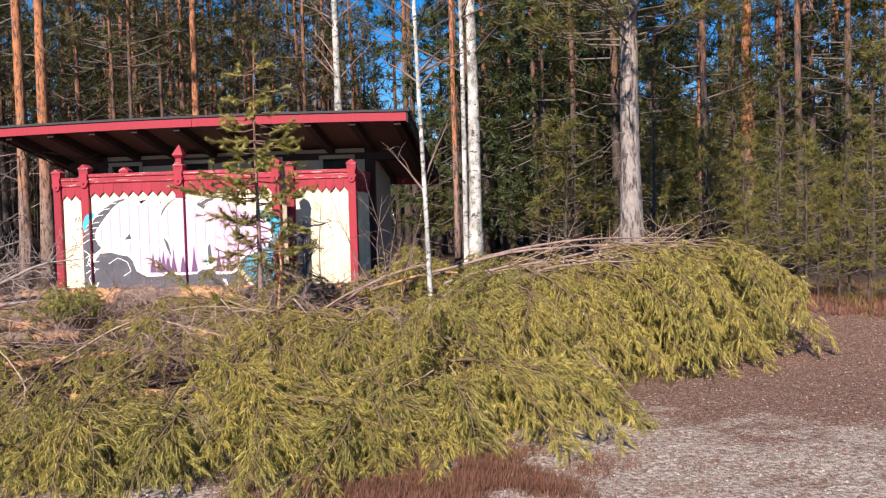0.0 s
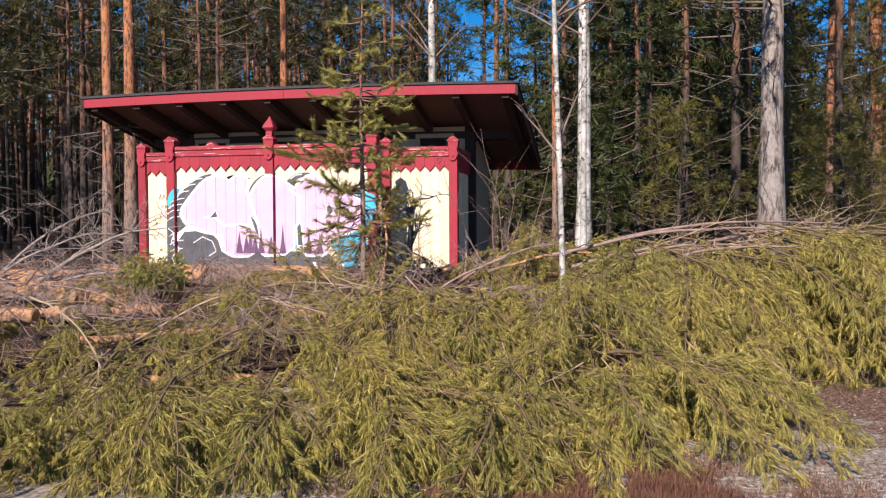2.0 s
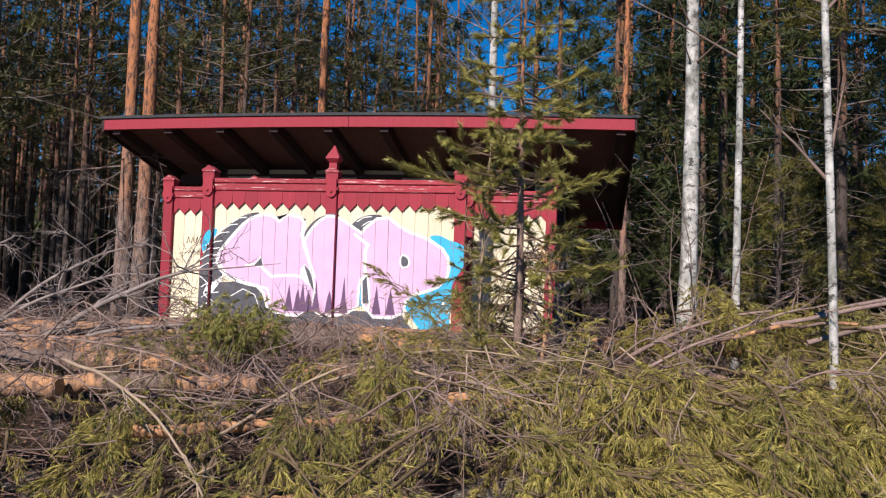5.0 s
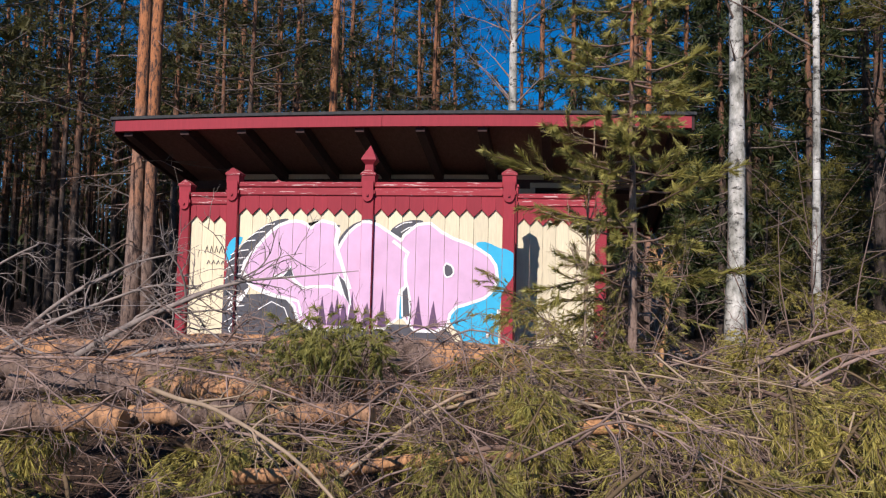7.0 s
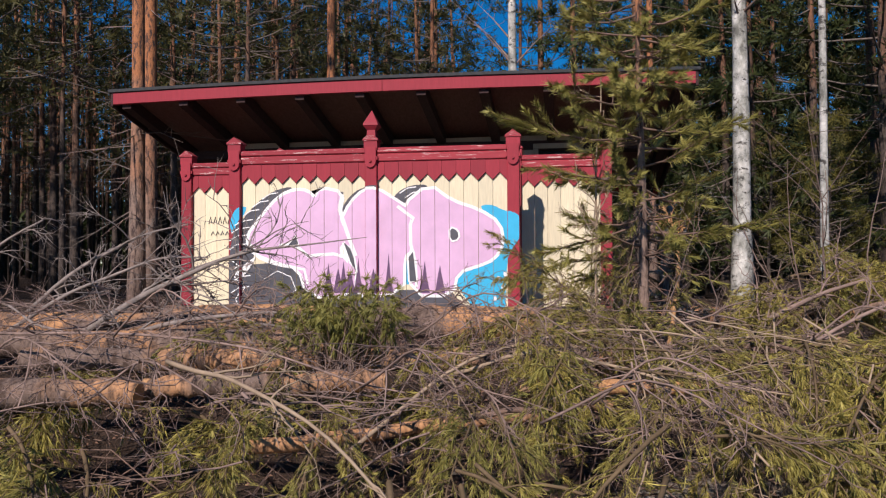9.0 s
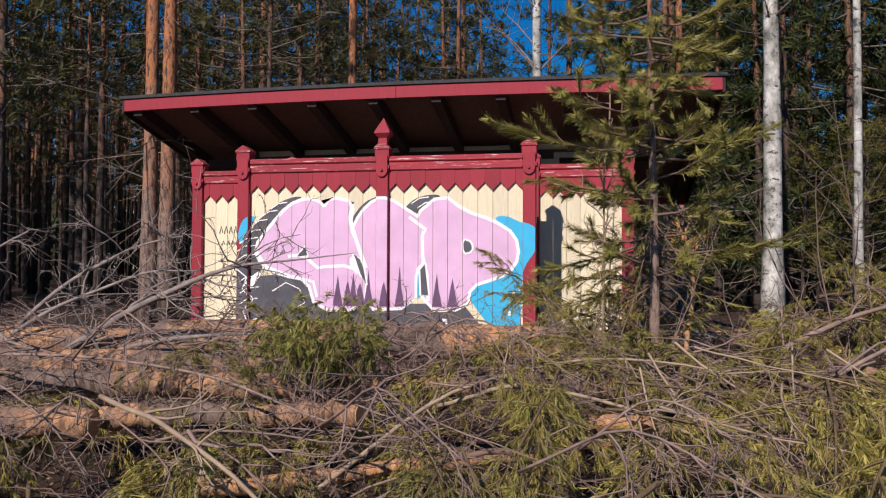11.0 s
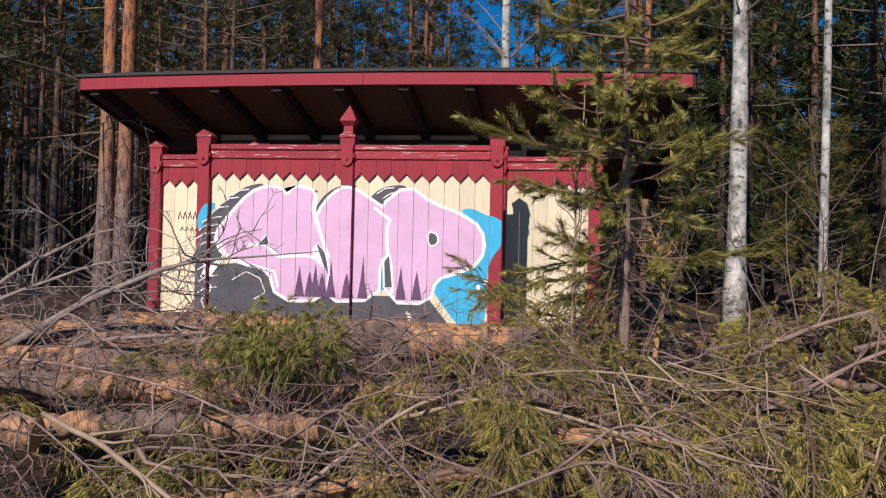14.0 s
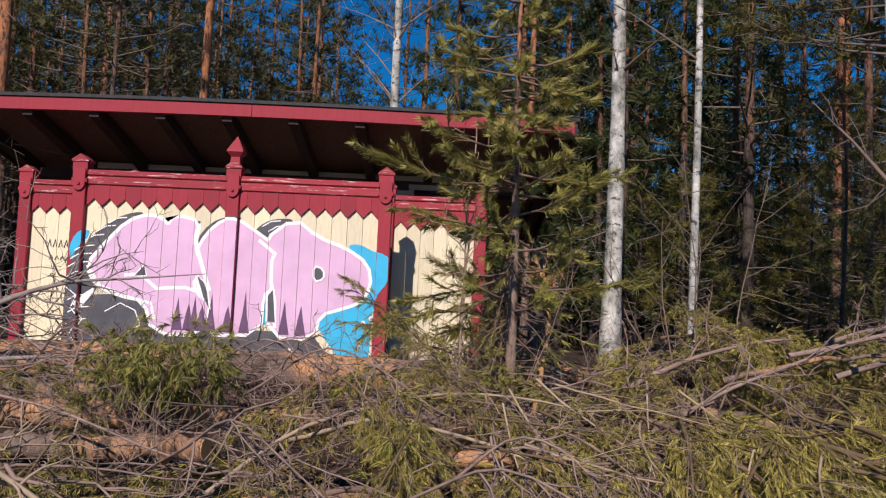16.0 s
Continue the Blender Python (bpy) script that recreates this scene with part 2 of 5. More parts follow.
def box(x0, x1, y0, y1, z0, z1, bevel=0.006):
    bm = bmesh.new()
    bmesh.ops.create_cube(bm, size=1)
    for v in bm.verts:
        v.co = ((x0 + x1) / 2 + v.co.x * (x1 - x0), (y0 + y1) / 2 + v.co.y * (y1 - y0), (z0 + z1) / 2 + v.co.z * (z1 - z0))
    if bevel:
        bmesh.ops.bevel(bm, geom=bm.edges[:], offset=bevel, segments=1, affect="EDGES")
    return bm


def prism(outline, y0, y1):
    """A plate with an outline in x and z, from y0 to y1."""
    n = len(outline)
    vs = [(x, y0, z) for x, z in outline] + [(x, y1, z) for x, z in outline]
    fs = [tuple(range(n)), tuple(range(2 * n - 1, n - 1, -1))] + [(i, i + n, (i + 1) % n + n, (i + 1) % n) for i in range(n)]
    return vs, fs


class Soup:
    """Gathers triangles and tubes for one mesh."""

    def __init__(self):
        self.v, self.f = [], []

    def tube(self, pts, radii, sides=5, cap=True):
        base = len(self.v)
        pts = [Vector(p) for p in pts]
        for i, p in enumerate(pts):
            d = (pts[min(i + 1, len(pts) - 1)] - pts[max(i - 1, 0)]).normalized()
            u = d.cross(Vector((0.31, 0.17, 0.93)) if abs(d.z) < 0.9 else Vector((1, 0.1, 0))).normalized()
            w = d.cross(u)
            for k in range(sides):
                a = 2 * math.pi * k / sides
                self.v.append(p + (u * math.cos(a) + w * math.sin(a)) * radii[i])
        for i in range(len(pts) - 1):
            for k in range(sides):
                a, b = base + i * sides + k, base + i * sides + (k + 1) % sides
                self.f.append((a, b, b + sides, a + sides))
        if cap:
            self.f.append(tuple(range(base + sides - 1, base - 1, -1)))
            self.f.append(tuple(base + (len(pts) - 1) * sides + k for k in range(sides)))

    def blade(self, p, tip, width, side):
        n = len(self.v)
        s = side * (width / 2)
        self.v += [p - s, p + s, tip]
        self.f.append((n, n + 1, n + 2))

    def shoot(self, rng, p, d, length, count, size, width, spread=0.75):
        """A twig end with needles all round, pointing forward."""
        d = d.normalized()
        u = d.cross(Vector((0.2, 0.3, 0.93))).normalized()
        w = d.cross(u)
        for i in range(count):
            f = (i + rng.random()) / count
            a = rng.random() * 6.283
            out = u * math.cos(a) + w * math.sin(a)
            q = p + d * (length * f)
            way = (d * (1.0 - spread * (1 - 0.5 * f)) + out * spread).normalized()
            self.blade(q, q + way * size * rng.uniform(0.75, 1.15), width, out.cross(d))

    def brush(self, rng, q, lo, count, size, width, spread=0.5, sag=0.3):
        """Needles all along a twig, pointing forward and sagging, densest at its end."""
        for _ in range(count):
            f = lo + (1 - lo) * rng.random() ** 0.7
            p = along(q, f)
            d = (along(q, f + 0.1) - along(q, f - 0.1)).normalized()
            u = d.cross(Vector((0.2, 0.3, 0.93))).normalized()
            a = rng.random() * 6.283
            out = u * math.cos(a) + d.cross(u) * math.sin(a)
            way = (d * 0.8 + out * spread + Vector((0, 0, -sag))).normalized()
            self.blade(p, p + way * size * rng.uniform(0.7, 1.15), width, out.cross(d))

    def data(self):
        return self.v, self.f


def ridge(x, y):
    """Height of the ground: level gravel, a low bank, the raised plot of the hut and the forest floor."""
    edge = 5.6 + 0.55 * max(0.0, min(4.0, x + 2.0))
    t = max(0.0, min(1.0, (y - edge) / 4.0))
    h = 0.52 * t * t * (3 - 2 * t)
    h *= 1.0 if x < 1.5 else max(0.35, 1.0 - (x - 1.5) * 0.16)
    h += 0.05 * noise.noise(Vector((x * 0.5, y * 0.5, 0))) + 0.02 * noise.noise(Vector((x * 2.1, y * 2.1, 3)))
    far = max(0.0, math.hypot(x, y - 8) - 25)
    return h + min(1.2, far * 0.02)


# ---------- ground ----------
def ground():
    def axis(lo, hi, step, reach):
        mid = list(np.arange(lo, hi + 1e-6, step))
        out, d = [], step
        while d < reach:
            d *= 1.35
            out.append(d)
        return [lo - d for d in reversed(out)] + mid + [hi + d for d in out]

    xs, ys = axis(-14, 8, 0.14, 700), axis(-3, 20, 0.14, 700)
    vs = [(x, y, ridge(x, y) + (0.015 * noise.noise(Vector((x * 9, y * 9, 1))) if abs(x + 3) < 12 and -4 < y < 21 else 0)) for y in ys for x in xs]
    w = len(xs)
    fs = [(j * w + i, j * w + i + 1, (j + 1) * w + i + 1, (j + 1) * w + i) for j in range(len(ys) - 1) for i in range(w - 1)]
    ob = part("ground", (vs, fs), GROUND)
    for p in ob.data.polygons:
        p.use_smooth = True
    tagged(ob, "gravelly ground with moss, brown litter and heath", "ground", kind="structure")


ground()

# ---------- the hut ----------
YM, YS = 11.85, 12.74          # front screen, side screens
BOARD = 0.1575
XC, HALF = -5.42, 3.45


def post(parent, x, y, top, z0, finial=False):
    p = part("post", box(x - 0.065, x + 0.065, y - 0.065, y + 0.065, z0, top - 0.22), RED, parent)
    head = bmesh.new()
    for x0, x1, za, zb in ((0.078, 0.078, top - 0.26, top - 0.22), (0.055, 0.075, top - 0.22, top - 0.13), (0.075, 0.075, top - 0.13, top - 0.05)):
        vs = [head.verts.new((x + sx * w, y + sy * w, z)) for z, w in ((za, x0), (zb, x1)) for sx, sy in ((-1, -1), (1, -1), (1, 1), (-1, 1))]
        for q in ((0, 1, 5, 4), (1, 2, 6, 5), (2, 3, 7, 6), (3, 0, 4, 7), (3, 2, 1, 0), (4, 5, 6, 7)):
            head.faces.new([vs[i] for i in q])
    part("post_head", head, RED, p)
    vs, fs = prism([(x - 0.085, top - 0.05), (x + 0.085, top - 0.05), (x + 0.085, top - 0.03), (x, top + 0.03), (x - 0.085, top - 0.03)], y - 0.085, y + 0.085)
    part("post_cap", (vs, fs), RED_WORN, p)
    # the rounded drop below the head, with its peg
    k = [(x + 0.062 * math.cos(a), top - 0.27 + 0.075 * math.sin(a)) for a in [math.pi + i * math.pi / 10 for i in range(11)]]
    part("drop", prism(k + [(x + 0.062, top - 0.12), (x - 0.062, top - 0.12)], y - 0.088, y - 0.064), RED, p)
    peg = Soup()
    peg.tube([(x, y - 0.105, top - 0.275), (x, y - 0.085, top - 0.275)], [0.014, 0.016], 8)
    part("peg", peg.data(), RED, p)
    if finial:
        bm = bmesh.new()
        rings = [(0.05, top + 0.0), (0.045, top + 0.07), (0.085, top + 0.12), (0.075, top + 0.15), (0.0, top + 0.29)]
        prev = None
        for r, z in rings:
            cur = [bm.verts.new((x + sx * max(r, 0.002), y + sy * max(r, 0.002), z)) for sx, sy in ((-1, -1), (1, -1), (1, 1), (-1, 1))]
            if prev:
                for i in range(4):
                    bm.faces.new((prev[i], prev[(i + 1) % 4], cur[(i + 1) % 4], cur[i]))
            prev = cur
        bm.faces.new(prev)
        part("finial", bm, RED, p)
    return p


def bay(parent, x0, x1, y, z0, along="x"):
    """Rail, zigzag valance and upright boards between two posts. Returns the strips that the boards cover."""
    turn = Matrix.Identity(4) if along == "x" else Matrix.Translation((y, 0, 0)) @ pose(0, 0, 0, 0, 0, 90)
    yy = y if along == "x" else 0.0

    def put(name, data, mat, under=parent):
        ob = part(name, data, mat, under)
        if along != "x":
            ob.matrix_basis = turn
        return ob

    put("top_rail", box(x0, x1, yy - 0.055, yy + 0.055, 2.475, 2.535, 0.01), RED_WORN)
    put("rail", box(x0, x1, yy - 0.045, yy + 0.045, 2.385, 2.47, 0.008), RED_WORN)
    put("lower_rail", box(x0, x1, yy + 0.024, yy + 0.07, 0.80, 0.90), RED)
    n = max(1, round((x1 - x0) / BOARD))
    w = (x1 - x0) / n
    strips = []
    for i in range(n):
        a = x0 + i * w
        g = 0.0022
        j = random.uniform(-0.0025, 0.0025)
        put("board", prism([(a + g, z0), (a + w - g, z0), (a + w - g, 2.35), (a + g, 2.35)], yy - 0.002 + j, yy + 0.022), CREAM)
        strips.append((a + g, a + w - g, yy - 0.002 + j))
    # red valance boards, half a board out of step, each with a pointed end
    edges = [x0] + [x0 + (i + 0.5) * w for i in range(n)] + [x1]
    for i in range(len(edges) - 1):
        a, b = edges[i] + 0.0012, edges[i + 1] - 0.0012
        dz = random.uniform(-0.006, 0.006)
        lo, hi = 2.165 + dz, 2.245 + dz
        if i == 0:
            o = [(a, lo), (b, hi), (b, 2.388), (a, 2.388)]
        elif i == len(edges) - 2:
            o = [(a, hi), (b, lo), (b, 2.388), (a, 2.388)]
        else:
            o = [(a, hi), ((a + b) / 2, lo), (b, hi), (b, 2.388), (a, 2.388)]
        put("valance_board", prism(o, yy - 0.028 + random.uniform(-0.002, 0.002), yy - 0.006), RED)
    return strips


def clip(poly, x0, x1):
    for side, lim in ((1, x0), (-1, x1)):
        out = []
        for i, p in enumerate(poly):
            q = poly[(i + 1) % len(poly)]
            pin, qin = side * (p[0] - lim) >= 0, side * (q[0] - lim) >= 0
            if pin:
                out.append(p)
            if pin != qin:
                t = (lim - p[0]) / (q[0] - p[0])
                out.append((lim, p[1] + t * (q[1] - p[1])))
        poly = out
        if len(poly) < 3:
            return []
    return poly


def grown(poly, d):
    area = sum(a[0] * b[1] - b[0] * a[1] for a, b in zip(poly, poly[1:] + poly[:1]))
    s = 1 if area > 0 else -1
    out = []
    for i, p in enumerate(poly):
        a, b = Vector(poly[i - 1]), Vector(poly[(i + 1) % len(poly)])
        t = (b - a).normalized()
        out.append((p[0] + s * t.y * d, p[1] - s * t.x * d))
    return out


def rounded(poly, times=2):
    for _ in range(times):
        poly = [q for a, b in zip(poly, poly[1:] + poly[:1]) for q in ((a[0] * 0.75 + b[0] * 0.25, a[1] * 0.75 + b[1] * 0.25), (a[0] * 0.25 + b[0] * 0.75, a[1] * 0.25 + b[1] * 0.75))]
    return poly


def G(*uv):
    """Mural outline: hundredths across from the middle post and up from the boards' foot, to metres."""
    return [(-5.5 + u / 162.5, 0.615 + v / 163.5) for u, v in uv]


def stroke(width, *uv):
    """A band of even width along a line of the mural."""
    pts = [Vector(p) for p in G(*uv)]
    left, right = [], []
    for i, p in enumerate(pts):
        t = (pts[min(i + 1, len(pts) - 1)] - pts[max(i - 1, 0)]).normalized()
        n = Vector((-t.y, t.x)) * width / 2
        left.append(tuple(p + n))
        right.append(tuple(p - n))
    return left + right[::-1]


def mural(parent, strips):
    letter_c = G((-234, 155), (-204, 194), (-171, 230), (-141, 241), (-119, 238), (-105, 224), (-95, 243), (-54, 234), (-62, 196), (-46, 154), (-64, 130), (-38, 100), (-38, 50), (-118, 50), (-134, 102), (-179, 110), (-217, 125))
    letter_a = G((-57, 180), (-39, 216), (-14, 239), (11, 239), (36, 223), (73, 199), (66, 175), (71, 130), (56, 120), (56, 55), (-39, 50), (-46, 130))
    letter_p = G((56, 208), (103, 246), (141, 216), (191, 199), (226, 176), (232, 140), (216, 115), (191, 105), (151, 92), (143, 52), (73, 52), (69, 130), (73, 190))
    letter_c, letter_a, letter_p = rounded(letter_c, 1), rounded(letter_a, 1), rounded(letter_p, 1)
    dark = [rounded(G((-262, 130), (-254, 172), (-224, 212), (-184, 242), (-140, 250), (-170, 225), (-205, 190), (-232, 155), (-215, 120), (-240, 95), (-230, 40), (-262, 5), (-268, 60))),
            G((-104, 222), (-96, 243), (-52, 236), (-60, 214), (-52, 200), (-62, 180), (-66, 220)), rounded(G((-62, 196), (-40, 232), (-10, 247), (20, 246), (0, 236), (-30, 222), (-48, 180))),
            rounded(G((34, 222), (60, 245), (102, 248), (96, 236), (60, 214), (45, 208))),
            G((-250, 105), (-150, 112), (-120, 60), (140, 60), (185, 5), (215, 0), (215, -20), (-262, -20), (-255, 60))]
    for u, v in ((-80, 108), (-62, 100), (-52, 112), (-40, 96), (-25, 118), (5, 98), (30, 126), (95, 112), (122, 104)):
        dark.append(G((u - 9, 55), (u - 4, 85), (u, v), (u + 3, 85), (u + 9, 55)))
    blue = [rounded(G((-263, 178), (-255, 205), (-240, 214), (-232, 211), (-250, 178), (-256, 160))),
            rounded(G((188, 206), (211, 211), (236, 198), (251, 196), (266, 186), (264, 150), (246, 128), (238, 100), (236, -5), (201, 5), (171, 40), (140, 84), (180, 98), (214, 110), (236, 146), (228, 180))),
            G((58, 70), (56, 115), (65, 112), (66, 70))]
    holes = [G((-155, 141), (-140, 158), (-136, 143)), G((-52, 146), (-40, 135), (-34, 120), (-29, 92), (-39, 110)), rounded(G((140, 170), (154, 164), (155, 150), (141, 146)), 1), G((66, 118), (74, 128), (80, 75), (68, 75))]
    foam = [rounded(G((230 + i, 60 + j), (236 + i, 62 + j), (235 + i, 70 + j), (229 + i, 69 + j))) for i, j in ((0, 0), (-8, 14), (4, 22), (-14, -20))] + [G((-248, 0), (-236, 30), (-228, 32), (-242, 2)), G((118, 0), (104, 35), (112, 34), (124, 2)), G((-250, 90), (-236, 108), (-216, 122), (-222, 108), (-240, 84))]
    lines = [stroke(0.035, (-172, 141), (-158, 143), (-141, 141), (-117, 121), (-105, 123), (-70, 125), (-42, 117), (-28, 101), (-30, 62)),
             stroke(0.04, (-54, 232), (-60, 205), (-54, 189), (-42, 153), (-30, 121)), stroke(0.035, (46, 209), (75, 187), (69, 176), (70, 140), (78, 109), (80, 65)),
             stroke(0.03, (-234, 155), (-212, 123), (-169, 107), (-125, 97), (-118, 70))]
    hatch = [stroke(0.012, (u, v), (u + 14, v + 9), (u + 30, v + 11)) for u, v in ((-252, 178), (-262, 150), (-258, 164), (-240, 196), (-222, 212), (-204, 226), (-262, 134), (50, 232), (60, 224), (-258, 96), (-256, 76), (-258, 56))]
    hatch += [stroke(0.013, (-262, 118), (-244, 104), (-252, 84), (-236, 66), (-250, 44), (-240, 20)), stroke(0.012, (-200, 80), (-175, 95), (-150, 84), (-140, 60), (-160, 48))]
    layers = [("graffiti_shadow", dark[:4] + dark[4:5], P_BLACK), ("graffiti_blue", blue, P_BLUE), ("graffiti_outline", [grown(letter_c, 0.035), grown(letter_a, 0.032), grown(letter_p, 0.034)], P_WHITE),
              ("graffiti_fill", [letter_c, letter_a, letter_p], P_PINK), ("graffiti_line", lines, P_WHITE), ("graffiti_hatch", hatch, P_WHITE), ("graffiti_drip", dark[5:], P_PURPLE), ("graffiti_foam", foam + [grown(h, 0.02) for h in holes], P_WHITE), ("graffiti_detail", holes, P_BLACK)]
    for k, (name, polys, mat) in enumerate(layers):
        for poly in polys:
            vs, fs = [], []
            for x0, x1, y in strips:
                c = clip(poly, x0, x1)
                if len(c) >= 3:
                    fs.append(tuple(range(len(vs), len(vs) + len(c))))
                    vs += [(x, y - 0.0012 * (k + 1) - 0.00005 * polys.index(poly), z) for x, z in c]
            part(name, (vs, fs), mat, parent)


def screens():
    g = 0.42
    hut = thing("privacy_screen", label="red and cream board screen with zigzag valance, pointed finial and graffiti", category="screen")
    xs = (-7.06, -5.5, -3.95)
    for i, x in enumerate(xs):
        post(hut, x, YM, 2.66, g, finial=(i == 1))
    strips = bay(hut, xs[0] + 0.065, xs[1] - 0.065, YM, 0.66) + bay(hut, xs[1] + 0.065, xs[2] - 0.065, YM, 0.66)
    posts = [(x - 0.06, x + 0.06, YM - 0.0655) for x in (-5.5, -3.95, -7.06)]
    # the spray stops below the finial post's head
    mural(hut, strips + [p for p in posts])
    part("foot_board", box(xs[0] + 0.07, xs[2] - 0.07, YM - 0.02, YM + 0.02, 0.50, 0.64), RED, hut)
    for x0, x1 in ((-8.05, -6.84), (-3.98, -2.94)):
        s = thing("side_screen", label="short red and cream board side screen with zigzag valance", category="screen", group="side screens of the hut")
        post(s, x0, YS, 2.66, g)
        post(s, x1, YS, 2.66, g)
        bay(s, x0 + 0.065, x1 - 0.065, YS, 0.66)
        xo = x0 if x0 < -7 else x1
        bay(s, YS + 0.065, 14.06, xo, 0.66, along="y")
        if x0 < -7:
            marks = Soup()
            for r, z in enumerate((1.78, 1.64)):
                for i in range(5 - r):
                    a = -7.78 + i * 0.062 + r * 0.03
                    marks.tube([(a, YS - 0.008, z), (a + 0.025, YS - 0.008, z + 0.09 - r * 0.04), (a + 0.04, YS - 0.008, z + 0.01)], [0.005] * 3, 4)
            tagged(part("scrawl", marks.data(), P_BLACK, s), kind="stuff")


screens()


def roof_z(x, y):
    """Top of the roof boards: highest along the front, slightly bowed."""
    return 3.388 - 0.042 * ((x - XC) / HALF) ** 2 - (y - 12.42) * 0.205


def slab(x0, x1, y0, y1, up0, up1, nx=24, ny=2):
    vs, fs = [], []
    for up in (up0, up1):
        for j in range(ny + 1):
            for i in range(nx + 1):
                x, y = x0 + (x1 - x0) * i / nx, y0 + (y1 - y0) * j / ny
                vs.append((x, y, roof_z(x, y) + up))
    w, m = nx + 1, (nx + 1) * (ny + 1)
    for j in range(ny):
        for i in range(nx):
            a = j * w + i
            fs += [(a, a + w, a + w + 1, a + 1), (a + m, a + m + 1, a + m + w + 1, a + m + w)]
    ring = [i for i in range(w)] + [j * w + nx for j in range(1, ny + 1)] + [ny * w + i for i in range(nx - 1, -1, -1)] + [j * w for j in range(ny - 1, 0, -1)]
    fs += [(a, b, b + m, a + m) for a, b in zip(ring, ring[1:] + ring[:1])]
    return vs, fs


def hut():
    h = thing("hut", label="cream boarded outhouse with a low black felt roof", category="hut")
    x0, x1, y0, y1 = XC - 2.57, XC + 2.57, 14.08, 15.8
    z0 = 0.35

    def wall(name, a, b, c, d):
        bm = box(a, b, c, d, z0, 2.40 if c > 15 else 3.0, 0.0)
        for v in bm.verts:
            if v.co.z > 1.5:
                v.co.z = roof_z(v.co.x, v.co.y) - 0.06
        return part(name, bm, BEIGE_SHADED, h)

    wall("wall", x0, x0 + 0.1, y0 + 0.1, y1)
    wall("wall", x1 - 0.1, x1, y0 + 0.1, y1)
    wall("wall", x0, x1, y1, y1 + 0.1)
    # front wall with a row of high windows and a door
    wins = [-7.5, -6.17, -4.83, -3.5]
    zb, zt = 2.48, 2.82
    part("wall", box(x0, x1, y0, y0 + 0.1, z0, zb, 0), BEIGE_SHADED, h)
    part("wall", box(x0, x1, y0, y0 + 0.1, zt, 2.98, 0), BEIGE_SHADED, h)
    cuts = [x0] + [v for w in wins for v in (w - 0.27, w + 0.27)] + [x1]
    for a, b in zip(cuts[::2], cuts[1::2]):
        part("wall", box(a, b, y0, y0 + 0.1, zb, zt, 0), BEIGE_SHADED, h)
    for w in wins:
        f = part("window_frame", box(w - 0.33, w + 0.33, y0 - 0.025, y0 - 0.002, zt - 0.02, zt + 0.05), BEIGE_SHADED, h)
        part("sill", box(w - 0.33, w + 0.33, y0 - 0.035, y0 - 0.002, zb - 0.05, zb + 0.02), BEIGE_SHADED, f)
        part("jamb", box(w - 0.33, w - 0.26, y0 - 0.025, y0 - 0.003, zb + 0.02, zt - 0.02), BEIGE_SHADED, f)
        part("jamb", box(w + 0.26, w + 0.33, y0 - 0.025, y0 - 0.003, zb + 0.02, zt - 0.02), BEIGE_SHADED, f)
        part("pane", box(w - 0.26, w + 0.26, y0 + 0.05, y0 + 0.06, zb, zt, 0), DARK, f)
    for x in (x0, x1):
        s = 1 if x == x1 else -1
        part("corner_board", box(min(x - s * 0.14, x + s * 0.025), max(x - s * 0.14, x + s * 0.025), y0 - 0.028, y0 - 0.003, z0, 2.98), DARK_WOOD, h)
        part("corner_board", box(min(x + s * 0.003, x + s * 0.028), max(x + s * 0.003, x + s * 0.028), y0 - 0.003, y0 + 0.13, z0, 2.98), DARK_WOOD, h)
    for x in (-6.83, -5.5, -4.17):
        part("trim_board", box(x - 0.05, x + 0.05, y0 - 0.024, y0 - 0.004, z0, 2.36), DARK_WOOD, h)
    # roof
    r = part("roof", slab(XC - HALF, XC + HALF, 12.44, 16.5, 0.0, 0.03), SOFFIT, h)
    part("felt", slab(XC - HALF - 0.06, XC + HALF + 0.05, 12.38, 16.55, 0.034, 0.07), FELT, r)
    part("fascia", slab(XC - HALF, XC - 0.09, 12.40, 12.436, -0.105, 0.028, 12, 1), RED, r)
    part("fascia", slab(XC - 0.084, XC + HALF, 12.40, 12.436, -0.105, 0.028, 12, 1), RED, r)
    part("fascia", slab(XC - HALF, XC + HALF, 16.5, 16.536, -0.12, 0.028, 12, 1), RED, r)
    for x in (XC - HALF - 0.03, XC + HALF + 0.002):
        part("barge_board", slab(x, x + 0.028, 12.40, 16.53, -0.13, 0.03, 1, 8), DARK_WOOD, r)
    for i in range(10):
        x = XC - 3.30 + i * 0.733
        part("rafter", slab(x - 0.055, x + 0.055, 12.45, 16.4, -0.15, -0.003, 1, 2), DARK_WOOD, r)
    part("wall_plate", slab(x0 - 0.6, x1 + 0.6, 14.06, 14.2, -0.25, -0.132, 8, 1), DARK_WOOD, r)


hut()


# ---------- trees ----------
def stem(rng, h, r0, r1=0.02, lean=(0, 0), wobble=0.05, n=14):
    ph = [rng.uniform(0, 6.28) for _ in range(4)]
    pts, rad = [], []
    for i in range(n + 1):
        f = i / n
        pts.append(Vector((lean[0] * f * h + wobble * math.sin(f * 5 + ph[0]) * f, lean[1] * f * h + wobble * math.sin(f * 4 + ph[1]) * f, f * h)))
        rad.append((r0 * (1 - f) + r1 * f) * (1 + (0.35 if i == 0 else 0.12 if i == 1 else 0) + 0.04 * math.sin(i * 2.3 + ph[2])))
    return pts, rad


